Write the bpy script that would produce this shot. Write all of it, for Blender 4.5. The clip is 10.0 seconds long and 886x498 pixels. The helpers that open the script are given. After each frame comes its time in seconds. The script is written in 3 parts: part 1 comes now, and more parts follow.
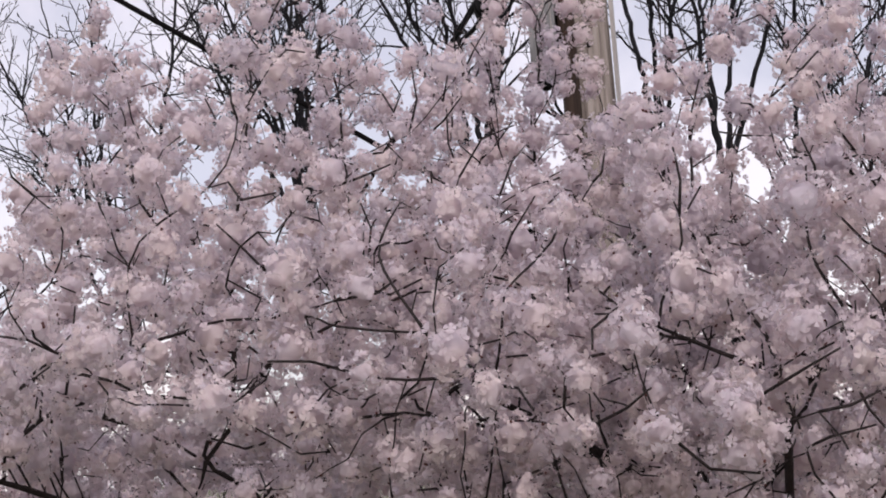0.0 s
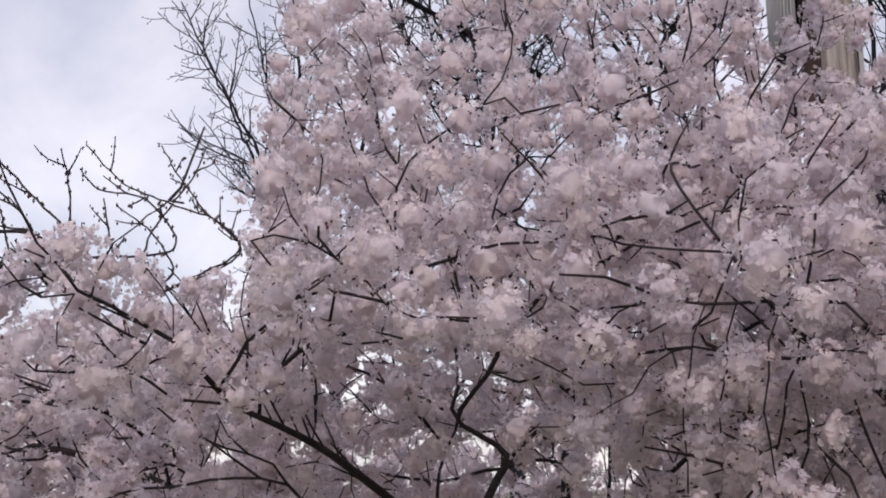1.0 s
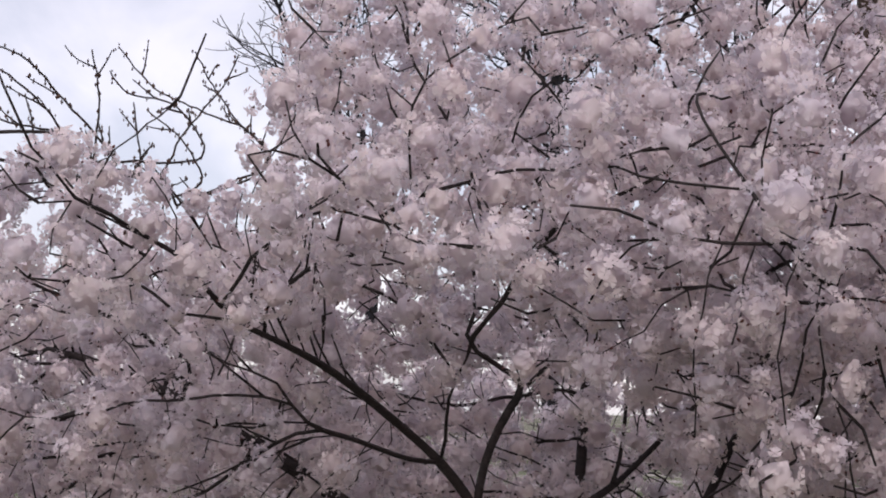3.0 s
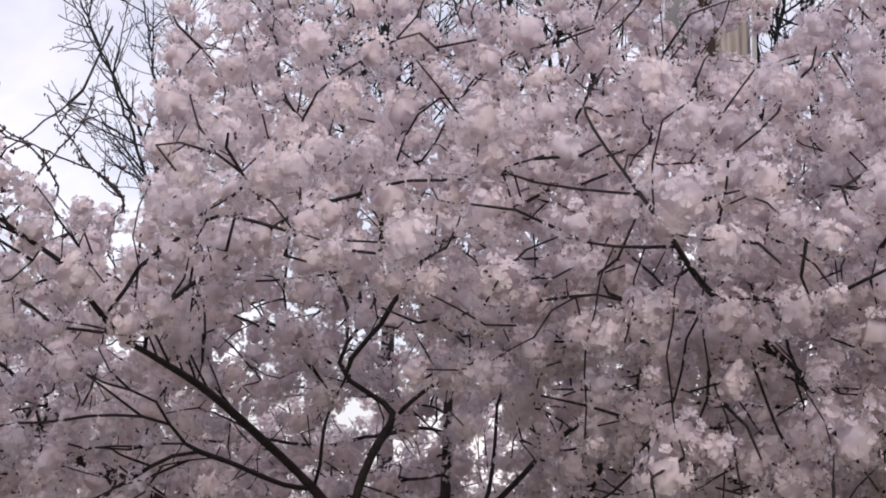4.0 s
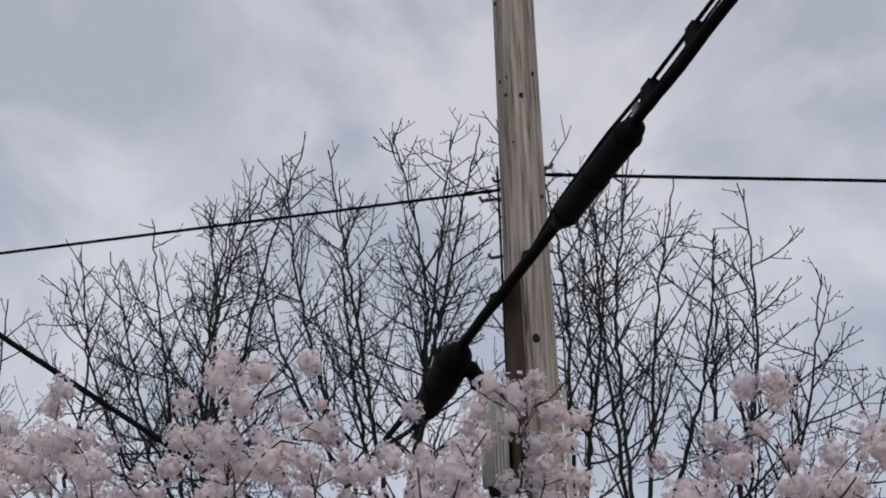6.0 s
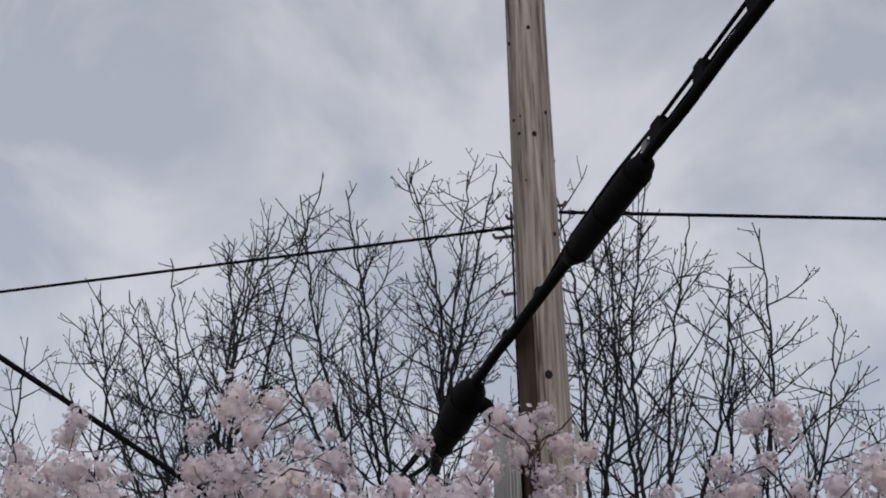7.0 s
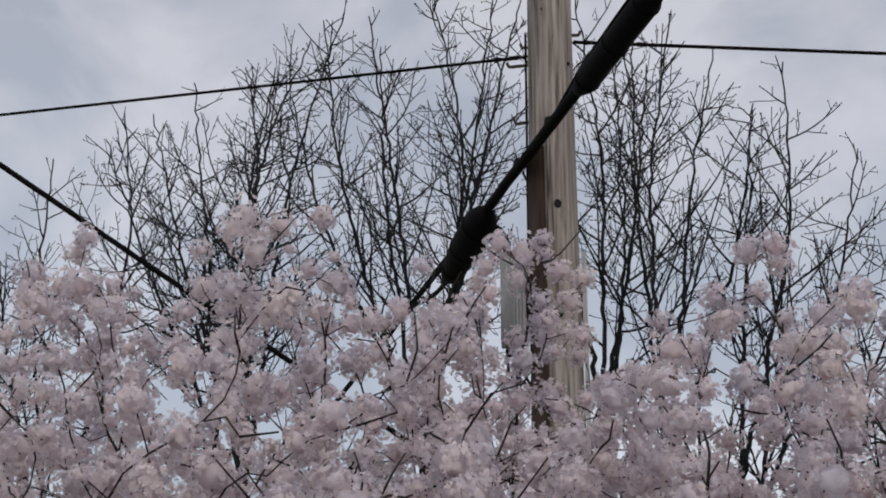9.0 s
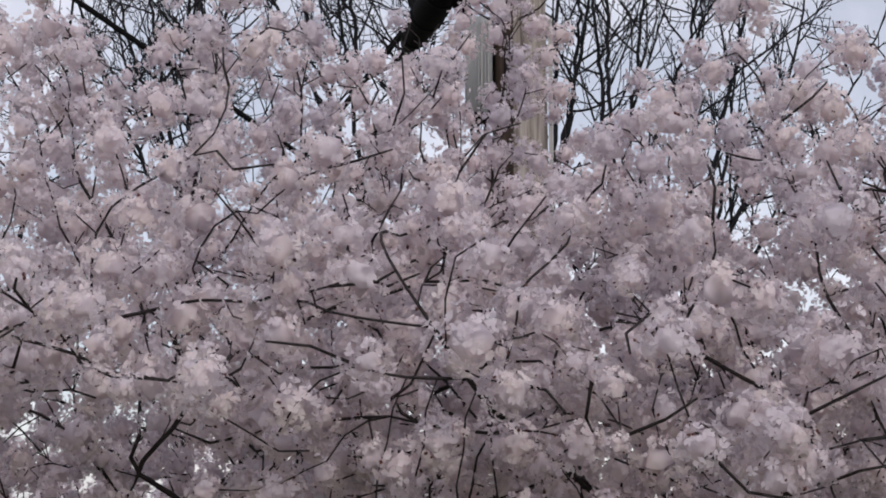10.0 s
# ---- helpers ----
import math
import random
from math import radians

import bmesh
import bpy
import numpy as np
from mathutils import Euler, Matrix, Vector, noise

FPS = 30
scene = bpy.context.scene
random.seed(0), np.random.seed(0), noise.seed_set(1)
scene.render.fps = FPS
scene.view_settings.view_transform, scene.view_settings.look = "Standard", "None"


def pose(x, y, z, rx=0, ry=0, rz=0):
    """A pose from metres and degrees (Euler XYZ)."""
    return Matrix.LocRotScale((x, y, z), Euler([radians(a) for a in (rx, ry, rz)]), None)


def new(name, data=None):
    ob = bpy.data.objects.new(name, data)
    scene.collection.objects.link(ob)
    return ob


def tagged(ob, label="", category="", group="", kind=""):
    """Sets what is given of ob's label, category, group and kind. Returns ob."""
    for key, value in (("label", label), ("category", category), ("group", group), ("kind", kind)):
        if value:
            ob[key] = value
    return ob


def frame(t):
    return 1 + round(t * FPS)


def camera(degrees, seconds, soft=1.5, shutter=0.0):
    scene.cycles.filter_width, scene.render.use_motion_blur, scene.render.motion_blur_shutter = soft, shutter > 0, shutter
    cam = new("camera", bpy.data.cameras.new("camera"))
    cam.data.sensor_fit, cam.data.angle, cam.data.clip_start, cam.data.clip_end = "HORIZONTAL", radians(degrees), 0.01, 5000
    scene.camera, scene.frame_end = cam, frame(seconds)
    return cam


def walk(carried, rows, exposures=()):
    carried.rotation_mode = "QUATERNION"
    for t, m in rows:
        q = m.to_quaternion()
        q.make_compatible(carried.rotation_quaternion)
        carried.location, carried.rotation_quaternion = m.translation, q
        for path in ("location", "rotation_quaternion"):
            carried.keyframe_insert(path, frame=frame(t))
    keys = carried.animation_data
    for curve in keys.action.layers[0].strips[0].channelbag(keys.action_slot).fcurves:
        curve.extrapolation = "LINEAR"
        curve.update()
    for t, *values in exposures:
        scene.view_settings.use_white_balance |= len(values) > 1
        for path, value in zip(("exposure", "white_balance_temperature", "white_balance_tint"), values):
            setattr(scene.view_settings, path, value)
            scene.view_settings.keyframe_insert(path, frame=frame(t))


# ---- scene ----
cam = camera(33.5, 10.0, soft=1.9)
PATH = [
    (0.0, pose(0.163, 0.401, 1.814, 98.20, 3.94, 23.07)),
    (0.2, pose(0.111, 0.405, 1.763, 98.14, 4.10, 24.54)),
    (0.5, pose(0.010, 0.458, 1.658, 99.04, 5.68, 27.34)),
    (1.0, pose(-0.219, 0.562, 1.617, 99.36, 1.87, 29.88)),
    (1.5, pose(-0.143, 0.488, 1.631, 99.46, 2.04, 32.62)),
    (2.0, pose(-0.249, 0.613, 1.626, 98.58, 1.23, 32.85)),
    (2.2, pose(-0.289, 0.624, 1.627, 98.20, 0.10, 32.46)),
    (3.3, pose(-0.181, 0.736, 1.654, 95.53, -1.34, 30.94)),
    (3.5, pose(-0.211, 0.699, 1.631, 95.85, -0.74, 29.24)),
    (4.0, pose(-0.338, 0.623, 1.462, 99.51, -0.52, 24.51)),
    (4.5, pose(-0.266, 0.573, 1.489, 102.68, 0.43, 21.58)),
    (5.0, pose(-0.221, 0.613, 1.636, 105.56, 0.97, 20.18)),
    (5.5, pose(-0.336, 0.566, 1.858, 109.60, 1.17, 18.21)),
    (6.0, pose(-0.312, 0.596, 1.936, 113.41, 1.79, 17.90)),
    (6.2, pose(-0.286, 0.586, 1.942, 114.39, 1.81, 17.97)),
    (7.3, pose(-0.244, 0.512, 1.837, 115.00, 0.97, 18.84)),
    (7.5, pose(-0.230, 0.487, 1.824, 114.49, 0.75, 19.04)),
    (8.0, pose(-0.228, 0.488, 1.844, 113.00, 0.83, 19.45)),
    (8.5, pose(-0.156, 0.492, 1.849, 111.09, 0.31, 19.62)),
    (9.0, pose(-0.117, 0.488, 1.819, 108.42, 0.01, 19.25)),
    (9.5, pose(-0.128, 0.471, 1.758, 104.55, 0.11, 18.43)),
    (10.0, pose(-0.300, 0.561, 1.713, 100.20, -0.10, 16.75)),
]
walk(cam, PATH, [(0.0, 0.25, 6800, 22), (1.0, 0.19, 6620, 19), (2.2, 0.02, 6550, 16), (3.5, 0.40, 6640, 21), (4.5, 0.39, 6640, 20), (5.0, 0.1, 6560, 18), (5.5, -0.1, 6500, 13),
                 (6.2, -0.3, 6500, 12), (8.5, -0.3, 6500, 11), (9.5, -0.3, 6500, 11), (10.0, 0.1, 6480, 14)])

# ---- world and light: bright overcast sky with a weak veiled sun ----
SUN_EL, SUN_AZ = 31.0, 150.0
world = bpy.data.worlds.new("overcast_sky")
scene.world = world
world.use_nodes = True
wn, wl = world.node_tree.nodes, world.node_tree.links
wn.clear()
w_out = wn.new("ShaderNodeOutputWorld")
w_sky = wn.new("ShaderNodeTexSky")
w_sky.sky_type = "NISHITA"
w_sky.sun_disc = False
w_sky.sun_elevation, w_sky.sun_rotation = radians(SUN_EL), radians(SUN_AZ)
w_bsky = wn.new("ShaderNodeBackground")
w_bsky.inputs["Strength"].default_value = 0.035
wl.new(w_sky.outputs["Color"], w_bsky.inputs["Color"])
w_noise = wn.new("ShaderNodeTexNoise")
w_noise.inputs["Scale"].default_value = 6.5
w_noise.inputs["Detail"].default_value = 6.0
w_noise.inputs["Roughness"].default_value = 0.52
w_noise.inputs["Distortion"].default_value = 0.4
w_ramp = wn.new("ShaderNodeValToRGB")
w_ramp.color_ramp.elements[0].position = 0.41
w_ramp.color_ramp.elements[0].color = (0.44, 0.455, 0.50, 1)
w_ramp.color_ramp.elements[1].position = 0.60
w_ramp.color_ramp.elements[1].color = (0.665, 0.655, 0.68, 1)
wl.new(w_noise.outputs["Fac"], w_ramp.inputs["Fac"])
w_cloud = wn.new("ShaderNodeBackground")
w_cloud.inputs["Strength"].default_value = 1.0
wl.new(w_ramp.outputs["Color"], w_cloud.inputs["Color"])
w_add = wn.new("ShaderNodeAddShader")
wl.new(w_bsky.outputs[0], w_add.inputs[0])
wl.new(w_cloud.outputs[0], w_add.inputs[1])
wl.new(w_add.outputs[0], w_out.inputs["Surface"])

sun_data = bpy.data.lights.new("sun", "SUN")
sun_data.energy, sun_data.angle, sun_data.color = 0.98, radians(20), (1.0, 0.965, 0.925)
sun = new("sun", sun_data)
sun.matrix_world = pose(0, 0, 20, 90 - SUN_EL, 0, 180 - SUN_AZ)


# ---- materials ----
def material(name):
    mat = bpy.data.materials.new(name)
    mat.use_nodes = True
    return mat, mat.node_tree.nodes, mat.node_tree.links, mat.node_tree.nodes["Principled BSDF"]


def ramp_of(nodes, stops):
    r = nodes.new("ShaderNodeValToRGB")
    while len(r.color_ramp.elements) < len(stops):
        r.color_ramp.elements.new(0.5)
    for e, (p, c) in zip(r.color_ramp.elements, stops):
        e.position, e.color = p, (*c, 1)
    return r


def noisy(name, stops, scale, rough=0.8, stretch=(1, 1, 1), bump=0.3, detail=6.0, metal=0.0, fine=4.0, dist=0.01, gloss=0.3):
    """A surface with colour from noise at two scales, and relief."""
    mat, n, l, b = material(name)
    tc, mp = n.new("ShaderNodeTexCoord"), n.new("ShaderNodeMapping")
    mp.inputs["Scale"].default_value = stretch
    l.new(tc.outputs["Object"], mp.inputs["Vector"])
    big, small = n.new("ShaderNodeTexNoise"), n.new("ShaderNodeTexNoise")
    big.inputs["Scale"].default_value, big.inputs["Detail"].default_value = scale, detail
    small.inputs["Scale"].default_value, small.inputs["Detail"].default_value = scale * fine, detail
    for t in (big, small):
        l.new(mp.outputs["Vector"], t.inputs["Vector"])
    mix = n.new("ShaderNodeMath")
    mix.operation = "MULTIPLY_ADD"
    mix.inputs[1].default_value = 0.5
    half = n.new("ShaderNodeMath")
    half.operation = "MULTIPLY"
    half.inputs[1].default_value = 0.5
    l.new(big.outputs["Fac"], half.inputs[0])
    l.new(small.outputs["Fac"], mix.inputs[0])
    l.new(half.outputs[0], mix.inputs[2])
    r = ramp_of(n, stops)
    l.new(mix.outputs[0], r.inputs["Fac"])
    l.new(r.outputs["Color"], b.inputs["Base Color"])
    bp = n.new("ShaderNodeBump")
    bp.inputs["Strength"].default_value, bp.inputs["Distance"].default_value = bump, dist
    l.new(small.outputs["Fac"], bp.inputs["Height"])
    l.new(bp.outputs["Normal"], b.inputs["Normal"])
    b.inputs["Roughness"].default_value, b.inputs["Metallic"].default_value = rough, metal
    b.inputs["Specular IOR Level"].default_value = gloss
    return mat


def petal_material():
    """Thin pale pink petals that let some light through; each petal a little different."""
    mat, n, l, b = material("petal")
    geo = n.new("ShaderNodeNewGeometry")
    r = ramp_of(n, [(0.0, (0.83, 0.745, 0.765)), (0.5, (0.875, 0.80, 0.822)), (1.0, (0.91, 0.855, 0.87))])
    l.new(geo.outputs["Random Per Island"], r.inputs["Fac"])
    patch = n.new("ShaderNodeTexNoise")
    patch.inputs["Scale"].default_value, patch.inputs["Detail"].default_value = 4.5, 4.0
    tc = n.new("ShaderNodeTexCoord")
    l.new(tc.outputs["Object"], patch.inputs["Vector"])
    tint = ramp_of(n, [(0.36, (0.84, 0.845, 0.89)), (0.5, (0.965, 0.945, 0.955)), (0.64, (1.0, 0.98, 0.95))])
    l.new(patch.outputs["Fac"], tint.inputs["Fac"])
    mul = n.new("ShaderNodeMixRGB")
    mul.blend_type = "MULTIPLY"
    mul.inputs["Fac"].default_value = 1.0
    l.new(r.outputs["Color"], mul.inputs[1])
    l.new(tint.outputs["Color"], mul.inputs[2])
    l.new(mul.outputs["Color"], b.inputs["Base Color"])
    b.inputs["Roughness"].default_value = 0.7
    b.inputs["Specular IOR Level"].default_value = 0.15
    tr, mx = n.new("ShaderNodeBsdfTranslucent"), n.new("ShaderNodeMixShader")
    l.new(mul.outputs["Color"], tr.inputs["Color"])
    mx.inputs["Fac"].default_value = 0.46
    out = n["Material Output"]
    l.new(b.outputs[0], mx.inputs[1])
    l.new(tr.outputs[0], mx.inputs[2])
    l.new(mx.outputs[0], out.inputs["Surface"])
    return mat


PETAL = petal_material()
CALYX = noisy("calyx", [(0.3, (0.07, 0.022, 0.022)), (0.7, (0.16, 0.06, 0.05))], 60.0, 0.6)
CHERRY_BARK = noisy("cherry_bark", [(0.3, (0.010, 0.007, 0.007)), (0.55, (0.024, 0.017, 0.017)), (0.75, (0.055, 0.042, 0.040))], 14.0, 0.75,
                    stretch=(1, 1, 3), bump=0.5)
GREY_BARK = noisy("grey_bark", [(0.3, (0.005, 0.005, 0.007)), (0.55, (0.011, 0.011, 0.015)), (0.75, (0.027, 0.026, 0.031))], 9.0, 0.85,
                  stretch=(1, 1, 0.4), bump=0.5)
SHOOT_BARK = noisy("shoot_bark", [(0.3, (0.013, 0.010, 0.010)), (0.7, (0.035, 0.027, 0.025))], 20.0, 0.7)
BUD = noisy("bud", [(0.3, (0.045, 0.026, 0.022)), (0.7, (0.10, 0.06, 0.045))], 80.0, 0.6)
RUBBER = noisy("black_rubber", [(0.3, (0.004, 0.004, 0.0045)), (0.7, (0.008, 0.0075, 0.008))], 18.0, 0.8, bump=0.2, gloss=0.06)
SPLICE = noisy("black_plastic", [(0.3, (0.004, 0.004, 0.005)), (0.7, (0.009, 0.008, 0.009))], 9.0, 0.75, bump=0.3, gloss=0.06)
STEEL = noisy("galvanised_steel", [(0.3, (0.10, 0.10, 0.105)), (0.7, (0.27, 0.27, 0.28))], 25.0, 0.5, metal=0.7)
RUST = noisy("dark_iron", [(0.3, (0.03, 0.024, 0.022)), (0.7, (0.08, 0.06, 0.05))], 25.0, 0.75)
GREY_PVC = noisy("grey_plastic", [(0.3, (0.22, 0.225, 0.23)), (0.7, (0.37, 0.375, 0.38))], 6.0, 0.55, stretch=(3, 3, 0.4), bump=0.15)
PALE_PVC = noisy("pale_plastic", [(0.3, (0.32, 0.31, 0.30)), (0.7, (0.47, 0.46, 0.44))], 6.0, 0.55, stretch=(3, 3, 0.4), bump=0.15)
DARK_WOOD = noisy("dark_brown_wood", [(0.3, (0.028, 0.018, 0.013)), (0.7, (0.085, 0.055, 0.04))], 14.0, 0.8, stretch=(1, 1, 0.05), bump=0.5)
HOLE = noisy("hole_shadow_wood", [(0.3, (0.006, 0.005, 0.005)), (0.7, (0.02, 0.016, 0.014))], 40.0, 0.9)
# unseen lawn; its pale petal patches are added to bounce light under the crowns
GRASS = noisy("lawn_pale_bounce", [(0.36, (0.06, 0.08, 0.03)), (0.50, (0.13, 0.14, 0.07)), (0.57, (0.40, 0.35, 0.33)), (0.7, (0.62, 0.54, 0.54))], 0.6, 0.9, bump=0.8, fine=30.0, dist=0.05)


def pole_wood():
    """Weathered pole: pale brown with long grain streaks and darker checks."""
    mat, n, l, b = material("weathered_pole_wood")
    tc = n.new("ShaderNodeTexCoord")
    long_map, mid_map = n.new("ShaderNodeMapping"), n.new("ShaderNodeMapping")
    long_map.inputs["Scale"].default_value = (42, 42, 1.6)
    mid_map.inputs["Scale"].default_value = (7, 7, 0.7)
    streak, stain = n.new("ShaderNodeTexNoise"), n.new("ShaderNodeTexNoise")
    streak.inputs["Scale"].default_value, streak.inputs["Detail"].default_value, streak.inputs["Roughness"].default_value = 1.0, 7.0, 0.62
    stain.inputs["Scale"].default_value, stain.inputs["Detail"].default_value = 1.0, 4.0
    for m, t in ((long_map, streak), (mid_map, stain)):
        l.new(tc.outputs["Object"], m.inputs["Vector"])
        l.new(m.outputs["Vector"], t.inputs["Vector"])
    r1 = ramp_of(n, [(0.34, (0.045, 0.036, 0.032)), (0.425, (0.22, 0.186, 0.160)), (0.58, (0.38, 0.338, 0.302)), (0.78, (0.55, 0.505, 0.46))])
    r2 = ramp_of(n, [(0.3, (0.62, 0.60, 0.60)), (0.6, (1.0, 1.0, 1.0))])
    l.new(streak.outputs["Fac"], r1.inputs["Fac"])
    l.new(stain.outputs["Fac"], r2.inputs["Fac"])
    mul = n.new("ShaderNodeMixRGB")
    mul.blend_type = "MULTIPLY"
    mul.inputs["Fac"].default_value = 1.0
    l.new(r1.outputs["Color"], mul.inputs[1])
    l.new(r2.outputs["Color"], mul.inputs[2])
    l.new(mul.outputs["Color"], b.inputs["Base Color"])
    bp = n.new("ShaderNodeBump")
    bp.inputs["Strength"].default_value, bp.inputs["Distance"].default_value = 0.6, 0.012
    l.new(streak.outputs["Fac"], bp.inputs["Height"])
    l.new(bp.outputs["Normal"], b.inputs["Normal"])
    b.inputs["Roughness"].default_value = 0.85
    return mat


POLE_WOOD = pole_wood()

# ---- mesh helpers ----
rng = np.random.default_rng(7)


def mesh_of(name, verts, quads, tris=None, mats=(), index=None, smooth=True):
    """A mesh from arrays: vertices, quads and triangles; index: a material number per face."""
    verts = np.asarray(verts, np.float32)
    quads = np.asarray(quads, np.int32).reshape(-1, 4)
    tris = np.zeros((0, 3), np.int32) if tris is None else np.asarray(tris, np.int32).reshape(-1, 3)
    me = bpy.data.meshes.new(name)
    me.vertices.add(len(verts))
    me.vertices.foreach_set("co", verts.ravel())
    loops = np.concatenate([quads.ravel(), tris.ravel()])
    me.loops.add(len(loops))
    me.loops.foreach_set("vertex_index", loops)
    nf = len(quads) + len(tris)
    me.polygons.add(nf)
    starts = np.concatenate([np.arange(len(quads)) * 4, len(quads) * 4 + np.arange(len(tris)) * 3]).astype(np.int32)
    me.polygons.foreach_set("loop_start", starts)
    for m in mats:
        me.materials.append(m)
    if index is not None:
        me.polygons.foreach_set("material_index", np.asarray(index, np.int32))
    me.polygons.foreach_set("use_smooth", np.full(nf, smooth))
    me.update(calc_edges=True)
    me.validate()
    return me


def tube(points, radii, sides=6):
    """Vertices and quads of a tapered tube along a polyline, ends closed by small rings."""
    p = np.asarray(points, float)
    r = np.asarray(radii, float)
    d = np.gradient(p, axis=0)
    d /= np.linalg.norm(d, axis=1)[:, None] + 1e-9
    ref = np.array([0.0, 0.0, 1.0]) if abs(d[0][2]) < 0.8 else np.array([1.0, 0.0, 0.0])
    us = []
    u = np.cross(d[0], ref)
    for k in range(len(p)):
        u = u - d[k] * (u @ d[k])
        u = u / (np.linalg.norm(u) + 1e-9)
        us.append(u)
    us = np.array(us)
    vs = np.cross(d, us)
    p = np.concatenate([p[:1], p, p[-1:]])
    r = np.concatenate([[1e-4], r, [1e-4]])
    us, vs = np.concatenate([us[:1], us, us[-1:]]), np.concatenate([vs[:1], vs, vs[-1:]])
    a = np.arange(sides) * 2 * np.pi / sides
    ring = us[:, None] * np.cos(a)[None, :, None] + vs[:, None] * np.sin(a)[None, :, None]
    verts = (p[:, None] + ring * r[:, None, None]).reshape(-1, 3)
    k = np.arange(len(p) - 1)[:, None] * sides
    j = np.arange(sides)[None]
    j2 = (j + 1) % sides
    quads = np.stack([k + j, k + j2, k + sides + j2, k + sides + j], -1).reshape(-1, 4)
    return verts, quads


def joined(pieces):
    vs, fs, n = [], [], 0
    for v, f in pieces:
        vs.append(v)
        fs.append(f + n)
        n += len(v)
    return (np.concatenate(vs), np.concatenate(fs)) if vs else (np.zeros((0, 3)), np.zeros((0, 4), int))


def link(name, me, parent=None, label=""):
    ob = new(name, me)
    if parent is not None:
        ob.parent = parent
        ob.matrix_parent_inverse = parent.matrix_world.inverted()
    return tagged(ob, label)


def part(name, bm, mat, parent, label="", smooth=False):
    """One bmesh as one mesh object under a thing or a part."""
    me = bpy.data.meshes.new(name)
    for f in bm.faces:
        f.smooth = smooth
    bm.to_mesh(me)
    bm.free()
    me.materials.append(mat)
    return link(name, me, parent, label)


def tube_part(name, points, radii, mat, parent, label="", sides=8):
    v, q = tube(points, radii, sides)
    return link(name, mesh_of(name, v, q, mats=(mat,)), parent, label)


def empty_at(name, x, y, z):
    ob = new(name)
    ob.matrix_world = pose(x, y, z)
    bpy.context.view_layer.update()
    return ob


def polyline(points, step):
    """Points along a smooth curve through a few control points."""
    p = np.asarray(points, float)
    q = np.concatenate([[2 * p[0] - p[1]], p, [2 * p[-1] - p[-2]]])
    out = []
    for k in range(1, len(q) - 2):
        n = max(1, int(np.ceil(np.linalg.norm(q[k + 1] - q[k]) / step)))
        for t in np.arange(n) / n:
            a, b, c, d = q[k - 1], q[k], q[k + 1], q[k + 2]
            out.append(0.5 * (2 * b + (c - a) * t + (2 * a - 5 * b + 4 * c - d) * t * t + (3 * b - a - 3 * c + d) * t ** 3))
    out.append(p[-1])
    return np.array(out)


# ---- growth of trees ----
def skeleton_of(lines, step):
    """Nodes and parents from limb lines; each line starts at the node nearest to its first point."""
    pos, par = [], []
    for line in lines:
        pts = polyline(line, step)
        if not pos:
            pos.append(pts[0])
            par.append(-1)
            last = 0
        else:
            last = int(np.argmin(np.linalg.norm(np.array(pos) - pts[0], axis=1)))
        for p in pts[1:]:
            pos.append(p)
            par.append(last)
            last = len(pos) - 1
    return pos, par


def colonise(pos, par, targets, step, reach, kill, lift, wobble, rounds, gen, inertia=0.45):
    """Grows branches from the given nodes towards the targets."""
    pos, par = [np.array(p, float) for p in pos], list(par)
    targets = np.asarray(targets, float)
    best = np.full(len(targets), 1e9)
    near = np.zeros(len(targets), int)
    fresh, sprouts = 0, {}
    for _ in range(rounds):
        new_pos = np.array(pos[fresh:])
        if len(new_pos):
            d = np.linalg.norm(targets[:, None] - new_pos[None], axis=2)
            j = d.argmin(1)
            dd = d[np.arange(len(targets)), j]
            better = dd < best
            best[better], near[better] = dd[better], j[better] + fresh
        fresh = len(pos)
        keep = best > kill
        targets, best, near = targets[keep], best[keep], near[keep]
        act = best < reach
        if not act.any():
            break
        ids = near[act]
        ways = targets[act] - np.array(pos)[ids]
        ways /= np.linalg.norm(ways, axis=1)[:, None]
        for i in np.unique(ids):
            w = ways[ids == i].sum(0)
            w /= np.linalg.norm(w) + 1e-9
            back = pos[i] - pos[par[i]] if par[i] >= 0 else np.array([0, 0, 1.0])
            w = w + inertia * back / (np.linalg.norm(back) + 1e-9) + np.array([0, 0, lift]) + gen.normal(0, wobble, 3)
            w /= np.linalg.norm(w) + 1e-9
            spot = pos[i] + step * w
            if any(np.sum((spot - k) ** 2) < (0.45 * step) ** 2 for k in sprouts.get(i, ())):
                best[near == i] = 0.0
                continue
            sprouts.setdefault(i, []).append(spot)
            pos.append(spot)
            par.append(int(i))
    return np.array(pos), np.array(par)


def radii_of(par, tip, power):
    w = np.zeros(len(par))
    kids = np.zeros(len(par), int)
    for i in par:
        if i >= 0:
            kids[i] += 1
    for i in range(len(par) - 1, -1, -1):
        if kids[i] == 0:
            w[i] = 1.0
        if par[i] >= 0:
            w[par[i]] += w[i]
    return tip * w ** (1 / power), w


def chains_of(pos, par, w):
    """Splits a tree into runs, each following the strongest child."""
    kids = [[] for _ in par]
    for i, p in enumerate(par):
        if p >= 0:
            kids[p].append(i)
    todo, out = [(0, -1)], []
    while todo:
        i, start = todo.pop()
        run = [start] if start >= 0 else []
        while True:
            run.append(i)
            ks = sorted(kids[i], key=lambda k: -w[k])
            for k in ks[1:]:
                todo.append((k, i))
            if not ks:
                break
            i = ks[0]
        out.append(run)
    return out


